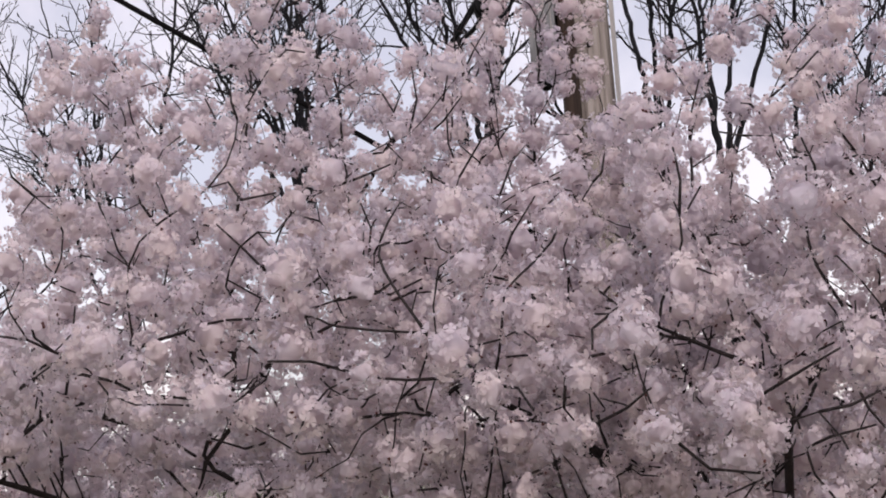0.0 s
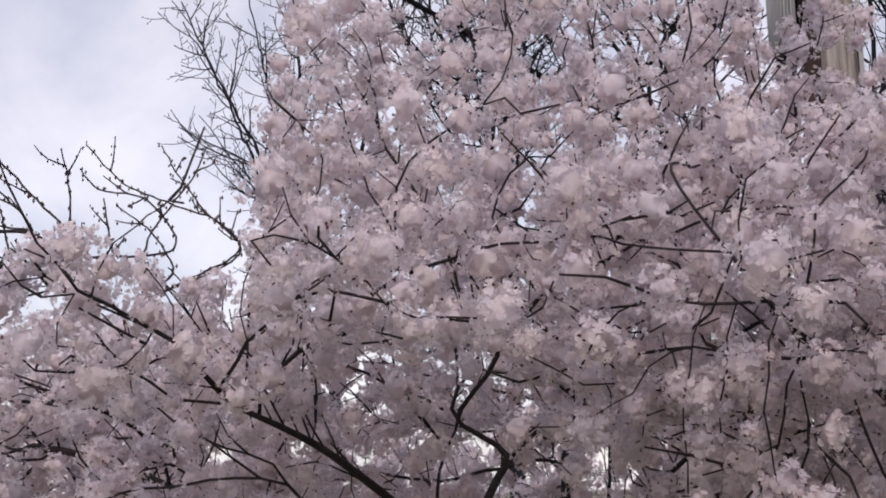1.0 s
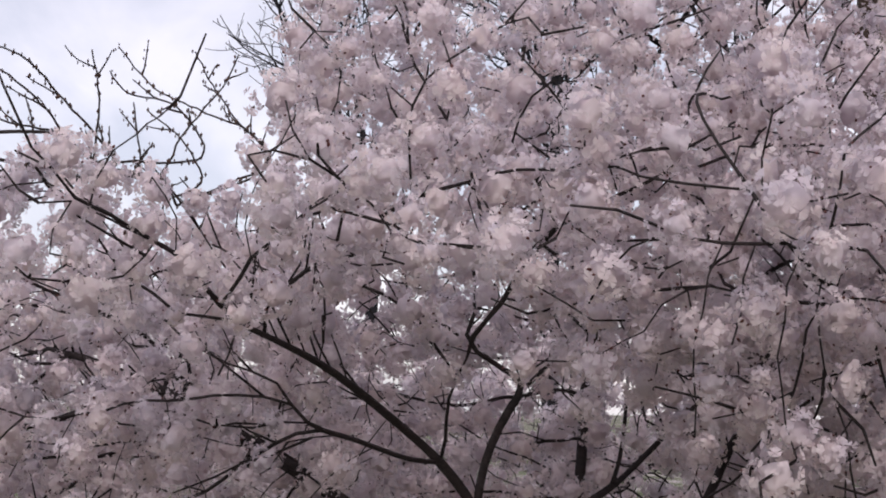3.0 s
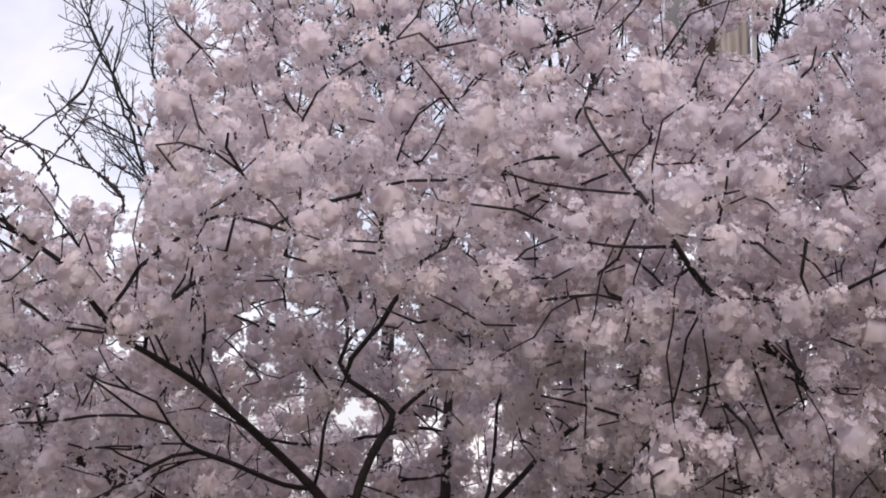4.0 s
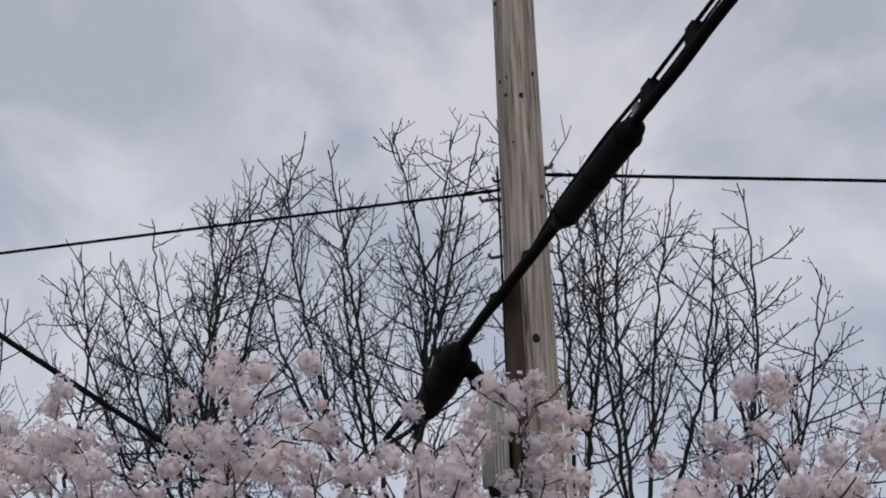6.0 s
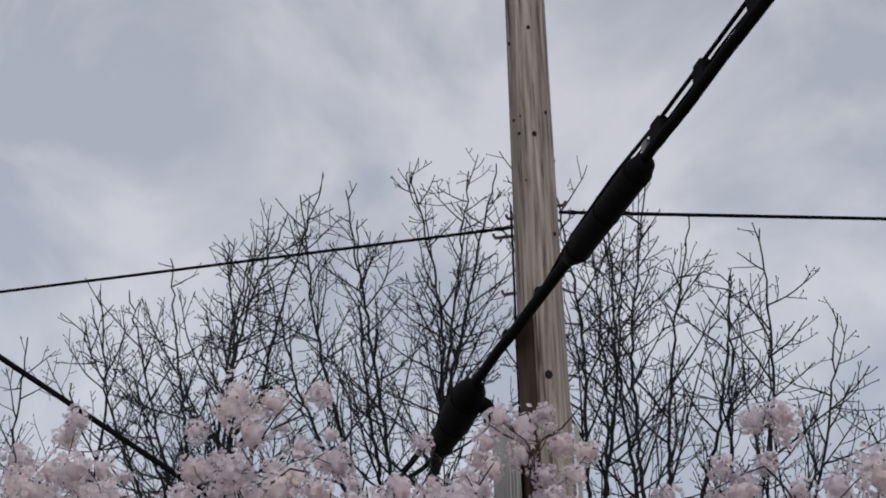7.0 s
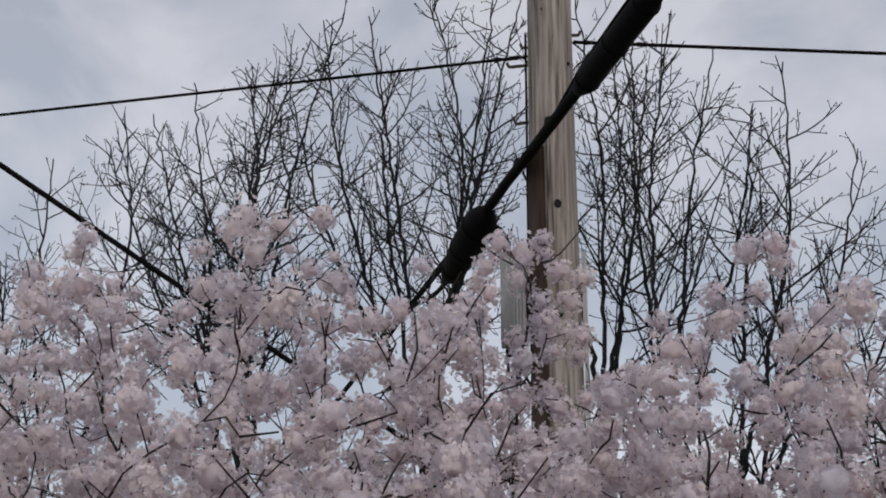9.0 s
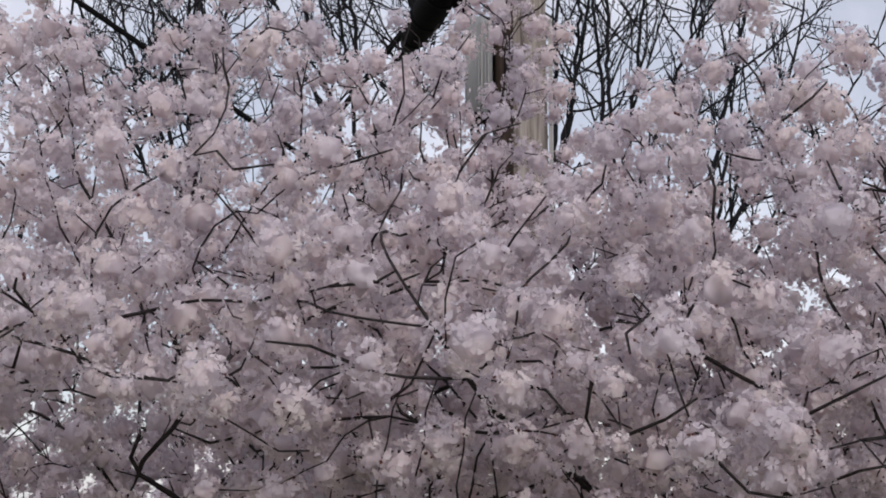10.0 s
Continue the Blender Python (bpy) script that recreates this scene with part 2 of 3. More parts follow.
def in_lobes(lobes, count, gen, hollow=0.0):
    """Random points inside ellipsoids (x, y, z, rx, ry, rz), thinned towards the middle."""
    vol = np.array([l[3] * l[4] * l[5] for l in lobes])
    out = []
    while len(out) < count:
        l = lobes[gen.choice(len(lobes), p=vol / vol.sum())]
        v = gen.normal(size=3)
        v /= np.linalg.norm(v)
        r = gen.random() ** (1 / 3)
        if r < hollow and gen.random() < 0.7:
            continue
        out.append(np.array(l[:3]) + v * r * np.array(l[3:]))
    return np.array(out)


def octa(r):
    v = np.array([(1, 0, 0), (-1, 0, 0), (0, 1, 0), (0, -1, 0), (0, 0, 1.5), (0, 0, -1.5)]) * r
    f = np.array([(0, 2, 4), (2, 1, 4), (1, 3, 4), (3, 0, 4), (2, 0, 5), (1, 2, 5), (3, 1, 5), (0, 3, 5)])
    return v, f


def random_turns(count, gen):
    q = gen.normal(size=(count, 4))
    q /= np.linalg.norm(q, axis=1)[:, None]
    w, x, y, z = q.T
    return np.stack([1 - 2 * (y * y + z * z), 2 * (x * y - z * w), 2 * (x * z + y * w),
                     2 * (x * y + z * w), 1 - 2 * (x * x + z * z), 2 * (y * z - x * w),
                     2 * (x * z - y * w), 2 * (y * z + x * w), 1 - 2 * (x * x + y * y)], -1).reshape(-1, 3, 3)


# ---- blossom clusters: balls of five-petalled flowers with dark calyx dots ----
def ball(rings=5, sides=9):
    """Directions and triangles of a coarse ball."""
    v, f = [(0, 0, 1.0)], []
    for i in range(1, rings):
        a = np.pi * i / rings
        v += [(np.sin(a) * np.cos(2 * np.pi * (j + 0.5 * i) / sides), np.sin(a) * np.sin(2 * np.pi * (j + 0.5 * i) / sides), np.cos(a)) for j in range(sides)]
    v.append((0, 0, -1.0))
    for j in range(sides):
        k = (j + 1) % sides
        f += [(0, 1 + j, 1 + k), (len(v) - 1, len(v) - 1 - sides + k, len(v) - 1 - sides + j)]
        for i in range(rings - 2):
            a, b = 1 + i * sides, 1 + (i + 1) * sides
            f += [(a + j, b + j, a + k), (a + k, b + j, b + k)]
    return np.array(v), np.array(f)


def cluster_shape(gen, flowers, big=1.0, rings=4, sides=7):
    """Vertices, normals, petal wedges and calyx triangles of one flower cluster: a few umbels grown together into a fluffy ball."""
    vs, ns, qs, ts = [], [], [], []
    golden = np.pi * (3 - 5 ** 0.5)
    umbels = gen.normal(0, 0.020, (4, 3)) * np.array([1.0, 1.0, 0.8])
    umbels -= umbels.mean(0)
    girth = gen.uniform(0.030, 0.042, 4)

    def reach(out):
        return max(0.02, max(umbels[m] @ out + girth[m] for m in range(4)))

    # the packed inner flowers
    way, faces = ball(rings, sides)
    for d in way:
        vs.append(d * reach(d) * gen.uniform(0.36, 0.74))
        soft = d + gen.normal(0, 0.35, 3)
        ns.append(soft / np.linalg.norm(soft))
    qs += [tuple(f) for f in faces]
    n = len(vs)
    for k in range(flowers):
        z = 1 - 2 * (k + 0.5) / flowers
        a = k * golden + gen.normal(0, 0.25)
        out = np.array([np.cos(a) * (1 - z * z) ** 0.5, np.sin(a) * (1 - z * z) ** 0.5, z]) + gen.normal(0, 0.15, 3)
        out /= np.linalg.norm(out)
        mid = out * reach(out) * (1.10 - 0.42 * gen.random() ** 1.3)
        axis = out + gen.normal(0, 0.45, 3)
        axis /= np.linalg.norm(axis)
        side = np.cross(axis, gen.normal(size=3))
        side /= np.linalg.norm(side)
        up = np.cross(axis, side)
        size, cup = big * gen.uniform(0.0082, 0.0118), gen.uniform(0.1, 1.0)
        for j in range(5):
            b = j * 2 * np.pi / 5 + gen.normal(0, 0.2)
            ray = side * np.cos(b) + up * np.sin(b)
            tan = -side * np.sin(b) + up * np.cos(b)
            tip = mid + size * (ray + axis * cup * gen.uniform(0.5, 1.2))
            three = [mid, tip - tan * size * 0.52, tip + tan * size * 0.52]
            face = np.cross(three[1] - three[0], three[2] - three[0])
            if face @ out < 0:
                three, face = three[::-1], -face
            soft = out + face / (np.linalg.norm(face) + 1e-9) * 0.22 + gen.normal(0, 0.08, 3)
            vs += three
            ns += [soft / np.linalg.norm(soft)] * 3
            qs.append((n, n + 1, n + 2))
            n += 3
    for k in range(4):
        out = gen.normal(size=3)
        out /= np.linalg.norm(out)
        ov, of = octa(gen.uniform(0.0026, 0.0042))
        vs += list(ov + out * reach(out) * gen.uniform(0.98, 1.08))
        ns += list(ov / np.linalg.norm(ov, axis=1)[:, None])
        ts += list(of + n)
        n += 6
    return np.array(vs), np.array(ns), np.array(qs), np.array(ts)


FINE = [cluster_shape(rng, 68) for _ in range(12)]
COARSE = [cluster_shape(rng, 22, 1.6, 3, 5) for _ in range(6)]


def cluster_mesh(name, v, nrm, q, t):
    me = mesh_of(name, v, np.zeros((0, 4)), np.concatenate([q, t]), (PETAL, CALYX), np.concatenate([np.zeros(len(q)), np.ones(len(t))]))
    me.normals_split_custom_set_from_vertices(np.asarray(nrm, np.float32))
    return me


CLUSTER_MESHES = [cluster_mesh("blossom_cluster", *shape) for shape in FINE]


def spaced(places, least):
    """Indices of places that keep a least distance from each other."""
    cells, keep = {}, []
    for i, p in enumerate(places):
        c = tuple(np.floor(p / least).astype(int))
        clash = False
        for dx in (-1, 0, 1):
            for dy in (-1, 0, 1):
                for dz in (-1, 0, 1):
                    for k in cells.get((c[0] + dx, c[1] + dy, c[2] + dz), ()):
                        if np.sum((places[k] - p) ** 2) < least * least:
                            clash = True
        if not clash:
            cells.setdefault(c, []).append(i)
            keep.append(i)
    return np.array(keep)


def blossom_mesh(name, places, sizes, gen, shapes):
    """All the far clusters of one crown as one mesh."""
    vs, ns, qs, ts, n = [], [], [], [], 0
    turns = random_turns(len(places), gen)
    pick = gen.integers(0, len(shapes), len(places))
    for k in range(len(shapes)):
        ids = np.where(pick == k)[0]
        if not len(ids):
            continue
        v, nrm, q, t = shapes[k]
        allv = np.einsum("nij,vj->nvi", turns[ids], v) * sizes[ids][:, None, None] + places[ids][:, None]
        off = n + np.arange(len(ids))[:, None, None] * len(v)
        vs.append(allv.reshape(-1, 3))
        ns.append(np.einsum("nij,vj->nvi", turns[ids], nrm).reshape(-1, 3))
        qs.append((q[None] + off).reshape(-1, 3))
        ts.append((t[None] + off).reshape(-1, 3))
        n += len(ids) * len(v)
    return cluster_mesh(name, np.concatenate(vs), np.concatenate(ns), np.concatenate(qs), np.concatenate(ts))


def cherry_tree(lines, lobes, count, seed, label, near_point, singles, open_above=2.7, bare_under=(0.0, 0.0), left_low=(-99.0, 9.0), shapes=FINE, side_twigs=0.15, slim=None, bare=()):
    """A flowering cherry: trunk and limbs along the given lines, grown twigs, blossom clusters."""
    gen = np.random.default_rng(seed)
    base = lines[0][0]
    tree = empty_at("cherry_tree", *base)
    tagged(tree, label, "tree", "flowering cherries")
    pos, par = skeleton_of(lines, 0.1)
    fixed = len(pos)
    limb_points = [polyline(line, 0.1) for line in lines]
    targets = in_lobes(lobes, count, gen, 0.55)
    upright = (np.abs(targets[:, 0] + 1.74) < 0.5) & (targets[:, 1] > 5.75) & (targets[:, 2] > 2.6)
    targets = targets[upright | (gen.random(len(targets)) < np.clip(1.0 - 0.78 * (targets[:, 2] - open_above), 0.30, 1.0))]
    far_out = np.hypot(targets[:, 0] + 0.2, targets[:, 1] - 0.4)
    under = (far_out < bare_under[0]) & (targets[:, 0] > -3.1) & (targets[:, 2] < bare_under[1] + 0.12 * np.sin(targets[:, 0] * 5))
    low = (targets[:, 0] < left_low[0] * targets[:, 1] + 0.1) & (targets[:, 2] > left_low[1])
    # a dip in the crowns where the two trees meet
    dip = (np.abs(targets[:, 0] + 0.25 + 0.247 * (targets[:, 1] - 0.5)) < 0.17) & (targets[:, 2] > 1.68 + 0.215 * (targets[:, 1] - 0.5)) & (targets[:, 1] < 5.75)
    targets = targets[(targets[:, 2] > 0.7) & ~under & ~low & ~dip]
    pos, par = colonise(pos, par, targets, 0.08, 0.9, 0.115, 0.10, 0.16, 140, gen)
    r, w = radii_of(par, 0.0024, 2.45)
    for k, (thick, fine) in (slim or {}).items():
        first = 1 + sum(len(q) - 1 for q in limb_points[:k])
        span = slice(first, first + len(limb_points[k]) - 1)
        r[span] = np.minimum(r[span], np.linspace(thick, fine, len(limb_points[k]) - 1))
    runs = chains_of(pos, par, w)
    thin = []
    for k, run in enumerate(runs):
        p, rr = pos[run], r[run].copy()
        if len(run) > 1 and run[0] < run[1] and k:
            rr[0] = rr[1]
        if len(p) < 2:
            continue
        if k == 0 or rr.max() > 0.012:
            p = p.copy()
            p[1:-1] = 0.25 * p[:-2] + 0.5 * p[1:-1] + 0.25 * p[2:]
            tube_part("trunk" if k == 0 else "limb", p, rr, CHERRY_BARK, tree, sides=8)
        else:
            thin.append(tube(p, rr, 4))
        # bare side twigs that stand out of the blossom
        for i in range(1, len(run)):
            if run[i] >= fixed and gen.random() < side_twigs:
                way = p[i] - p[i - 1]
                way = way / np.linalg.norm(way) + gen.normal(0, 0.55, 3) + [0, 0, 0.25]
                way = way / np.linalg.norm(way)
                far = gen.uniform(0.08, 0.26)
                kink = gen.normal(0, 0.02, 3)
                thin.append(tube(np.array([p[i], p[i] + way * far * 0.5 + kink, p[i] + way * far]), [0.0042, 0.0036, 0.0026], 4))
    v, q = joined(thin)
    tagged(link("twigs", mesh_of("twigs", v, q, mats=(CHERRY_BARK,)), tree, "fine dark cherry twigs"), kind="stuff")
    # clusters sit on the thin wood
    bearing = np.where((w <= 14) & (np.arange(len(r)) >= fixed))[0]
    take = gen.permutation(bearing)
    away = gen.normal(size=(len(take), 3))
    places = pos[take] + away / np.linalg.norm(away, axis=1)[:, None] * gen.uniform(0.025, 0.07, (len(take), 1))
    places = places[spaced(places, 0.104)]
    # the side of the crown falls away towards its edge
    edge = np.where(places[:, 1] < 4.0, np.minimum(left_low[1] + 0.04, left_low[1] - 0.80 + 0.225 * places[:, 1]), left_low[1] + 0.04)
    places = places[~((places[:, 0] < left_low[0] * places[:, 1] + 0.1) & (places[:, 2] > edge))]
    for k in bare:
        gap = np.linalg.norm(places[:, None] - limb_points[k][None], axis=2).min(1)
        places = places[gap > 0.075]
    sizes = gen.uniform(0.8, 1.3, len(places)) * np.where(gen.random(len(places)) < 0.2, 0.62, 1.0)
    order = np.argsort(np.linalg.norm(places - np.array(near_point), axis=1))
    close, rest = order[:singles], order[singles:]
    turns = random_turns(len(close), gen)
    for i, m in zip(close, turns):
        ob = new("blossom_cluster", CLUSTER_MESHES[int(gen.integers(0, len(CLUSTER_MESHES)))])
        ob.matrix_world = Matrix.LocRotScale(Vector(places[i]), Matrix(m.tolist()).to_quaternion(), Vector((sizes[i],) * 3))
        ob.parent = tree
        ob.matrix_parent_inverse = tree.matrix_world.inverted()
    tagged(link("blossoms", blossom_mesh("blossoms", places[rest], sizes[rest], gen, shapes), tree, "dense pale pink cherry blossom"), kind="stuff")
    return tree


def bough(start, way, length, rise, jag, step, gen):
    """Points of a branch that leaves along way, bends upwards and kinks at its nodes."""
    pts, p = [np.array(start, float)], np.array(start, float)
    way = np.array(way, float)
    for k in range(max(2, int(round(length / step)))):
        way = way + np.array([0, 0, rise]) + gen.normal(0, jag, 3)
        way /= np.linalg.norm(way)
        p = p + way * step
        pts.append(p)
    return np.array(pts)


def turned(way, degrees, spin):
    """A direction that leaves way by so many degrees, spun about it."""
    way = way / (np.linalg.norm(way) + 1e-9)
    side = np.cross(way, [0.3, 0.9, 0.2])
    side /= np.linalg.norm(side)
    other = np.cross(way, side)
    a = radians(degrees)
    return way * math.cos(a) + (side * math.cos(spin) + other * math.sin(spin)) * math.sin(a)


# outline of the row's crowns: x and height
CROWN_X = (-13.6, -12.6, -11.8, -11.4, -10.7, -9.9, -9.1, -8.4, -7.4, -6.7, -5.8, -5.1, -4.7, -3.8, -3.5, -2.8, -2.1, -1.9, -1.1, -0.9, -0.3)
CROWN_Z = (8.5, 8.4, 8.5, 9.4, 10.2, 10.3, 11.2, 10.7, 11.3, 10.8, 11.05, 11.4, 11.15, 11.4, 10.6, 10.3, 9.5, 9.0, 9.2, 8.6, 7.5)


def crown_top(x):
    return np.interp(x, CROWN_X, CROWN_Z)


def inside(points):
    """The first points of a branch, up to where it would leave the crown."""
    out = points[:, 2] > crown_top(points[:, 0]) + 0.04
    n = int(np.argmax(out)) if out.any() else len(points)
    return points[:max(n, 2)]


def bare_tree(trunk, span, outer, inner, seed, label, thin=0.0):
    """A leafless tree: trunk, leaders that fan out to the crown's edge, long rising boughs, spurs and buds."""
    gen = np.random.default_rng(seed)
    tree = empty_at("bare_tree", *trunk[0])
    tagged(tree, label, "tree", "leafless trees")
    stem = polyline(trunk, 0.3)
    tube_part("trunk", stem, np.linspace(0.13, 0.06, len(stem)), GREY_BARK, tree, sides=10)
    tips = []
    for k in range(outer):
        x = span[0] + (span[1] - span[0]) * (k + 0.5) / outer + gen.normal(0, 0.08)
        tips.append((x, trunk[-1][1] + gen.normal(0, 0.5), crown_top(x) - gen.uniform(0.0, 0.18)))
    for k in range(inner):
        x = span[0] + (span[1] - span[0]) * (0.04 + 0.92 * (k + gen.random()) / inner)
        tips.append((x, trunk[-1][1] + gen.normal(0, 0.9), crown_top(x) - gen.uniform(0.5, 2.2)))
    fine, buds = [], []
    for tip in tips:
        base = stem[len(stem) - 1 - int(gen.integers(0, 6))]
        tip = np.array(tip)
        across = gen.normal(0, 0.16, 3)
        low, lean = (tip - base) * np.array([0.36, 0.36, 0.30]) + across * 0.6, (tip - base) * np.array([0.72, 0.72, 0.62]) + across
        p = polyline([tuple(base), tuple(base + low), tuple(base + lean), tuple(tip)], 0.15)
        p[1:-1] += gen.normal(0, 0.015, (len(p) - 2, 3))
        n = len(p)
        tube_part("limb", p, 0.009 + 0.028 * np.linspace(1, 0, n) ** 1.1, GREY_BARK, tree, sides=6)
        buds.append(p[-1])
        spin = gen.uniform(0, 6.28)
        for i in range(int(n * 0.26), n - 1):
            if gen.random() < 0.56 - 0.26 * i / n + thin:
                continue
            f = i / n
            spin += 2.5 + gen.normal(0, 0.5)
            long = (0.32 + 2.3 * (1 - f) ** 0.9) * gen.uniform(0.45, 1.1)
            q = inside(bough(p[i], turned(p[i + 1] - p[i], gen.uniform(38, 66), spin), long, 0.050, 0.065, 0.115, gen))
            m = len(q)
            fine.append(tube(q, np.linspace(0.0090 + 0.012 * (1 - f), 0.0058, m), 5))
            buds.append(q[-1])
            spin2 = gen.uniform(0, 6.28)
            for j in range(1, m - 1):
                if gen.random() < 0.35:
                    continue
                spin2 += 3.0 + gen.normal(0, 0.5)
                far = gen.uniform(0.10, 0.22) + 0.85 * (1 - j / m) * gen.random() * min(1.2, long)
                u = inside(bough(q[j], turned(q[j + 1] - q[j], gen.uniform(34, 60), spin2), far, 0.07, 0.09, 0.08, gen))
                fine.append(tube(u, np.linspace(0.0062, 0.0046, len(u)), 4))
                buds.append(u[-1])
                for k in range(1, len(u) - 1):
                    if gen.random() < 0.45:
                        e = bough(u[k], turned(u[k + 1] - u[k], gen.uniform(40, 75), gen.uniform(0, 6.28)), 0.1, 0.12, 0.15, gen.uniform(0.03, 0.06), gen)
                        fine.append(tube(e, np.linspace(0.0050, 0.0044, len(e)), 3))
                        buds.append(e[-1])
    v, q = joined(fine)
    tagged(link("twigs", mesh_of("twigs", v, q, mats=(GREY_BARK,)), tree, "fine leafless twigs with small buds"), kind="stuff")
    ov, of = octa(0.0082)
    buds = np.array(buds)
    bv = (buds[:, None] + ov[None] * np.array([1, 1, 1.5])).reshape(-1, 3)
    bf = (of[None] + 6 * np.arange(len(buds))[:, None, None]).reshape(-1, 3)
    tagged(link("buds", mesh_of("buds", bv, np.zeros((0, 4)), bf, (GREY_BARK,)), tree, "small dark end buds"), kind="stuff")
    return tree


# ---- ground ----
def ground_sheet():
    xs = np.concatenate([np.linspace(-600, -40, 15), np.linspace(-36, 36, 37), np.linspace(40, 600, 15)])
    n = len(xs)
    gx, gy = np.meshgrid(xs, xs, indexing="ij")
    near = np.exp(-(gx ** 2 + gy ** 2) / 40 ** 2)
    gz = 0.05 * np.sin(gx * 0.35 + 0.7) * np.cos(gy * 0.27) * near - 0.05 * near
    verts = np.stack([gx, gy, gz], -1).reshape(-1, 3)
    i, j = np.meshgrid(np.arange(n - 1), np.arange(n - 1), indexing="ij")
    a = (i * n + j).ravel()
    quads = np.stack([a, a + n, a + n + 1, a + 1], -1)
    ob = new("ground", mesh_of("ground", verts, quads, mats=(GRASS,)))
    return tagged(ob, "unseen short lawn, pale petal patches added to bounce light up", "ground", kind="structure")


ground_sheet()

# ---- flowering cherries ----
cherry_tree(
    [[(-2.40, 4.95, -0.08), (-2.42, 4.92, 0.45), (-2.50, 4.88, 0.95), (-2.61, 4.88, 1.32)],
     [(-2.60, 4.88, 1.32), (-2.67, 4.75, 1.48), (-2.73, 4.50, 1.64), (-2.74, 4.25, 1.75), (-2.74, 4.05, 1.81), (-2.71, 3.75, 1.87)],
     [(-2.67, 4.75, 1.48), (-2.69, 4.60, 1.49), (-2.72, 4.35, 1.55), (-2.75, 4.15, 1.60), (-2.75, 4.00, 1.71)],
     [(-2.61, 4.88, 1.32), (-2.61, 4.90, 1.41), (-2.60, 4.95, 1.53), (-2.56, 5.00, 1.65), (-2.52, 5.05, 1.73), (-2.46, 5.12, 1.81), (-2.37, 5.20, 1.88)],
     [(-2.52, 5.05, 1.73), (-2.61, 5.00, 1.80), (-2.66, 4.95, 1.83), (-2.70, 4.90, 1.89), (-2.64, 4.90, 1.96), (-2.53, 4.90, 2.08)],
     [(-2.66, 4.76, 1.48), (-2.55, 4.60, 1.68), (-2.46, 4.55, 1.80)],
     [(-2.42, 4.92, 0.45), (-2.40, 5.00, 1.05), (-2.36, 5.10, 1.32), (-2.31, 5.25, 1.39), (-2.27, 5.50, 1.52), (-2.27, 5.80, 1.64), (-2.20, 6.15, 1.80)],
     [(-2.42, 4.92, 0.45), (-2.18, 5.40, 1.10), (-2.10, 5.60, 1.36), (-2.08, 5.75, 1.52), (-2.06, 5.95, 1.68), (-1.98, 6.10, 1.95)],
     [(-2.31, 5.25, 1.39), (-2.30, 5.30, 1.48), (-2.28, 5.30, 1.61), (-2.27, 5.30, 1.77)],
     [(-2.45, 4.85, 0.95), (-3.2, 4.9, 1.35), (-3.9, 4.8, 1.7)],
     [(-2.42, 4.92, 0.45), (-2.7, 5.8, 1.3), (-2.9, 6.3, 2.2)]],
    [(-2.30, 5.35, 2.05, 1.75, 1.8, 1.35), (-2.95, 6.0, 3.05, 1.15, 1.4, 1.0), (-4.0, 5.0, 1.5, 1.2, 1.4, 0.9), (-5.0, 4.4, 1.7, 1.3, 1.1, 0.75), (-4.6, 5.8, 1.9, 1.1, 1.0, 0.6),
     (-2.4, 3.7, 2.1, 0.9, 0.9, 0.42), (-1.74, 6.2, 3.35, 0.36, 0.4, 0.62), (-1.78, 6.2, 3.05, 0.42, 0.4, 0.72), (-1.72, 6.15, 3.3, 0.34, 0.35, 0.6)],
    5500, 11, "flowering cherry tree in full pale pink bloom", (-1.9, 3.6, 2.0), 150, 2.0, (5.6, 1.85), (-0.72, 2.32),
    slim={1: (0.018, 0.007), 2: (0.012, 0.006), 3: (0.019, 0.009), 4: (0.010, 0.005), 5: (0.006, 0.004), 6: (0.027, 0.013), 7: (0.022, 0.012), 8: (0.009, 0.006)},
    bare=(1, 2, 3, 4, 6, 7, 8))
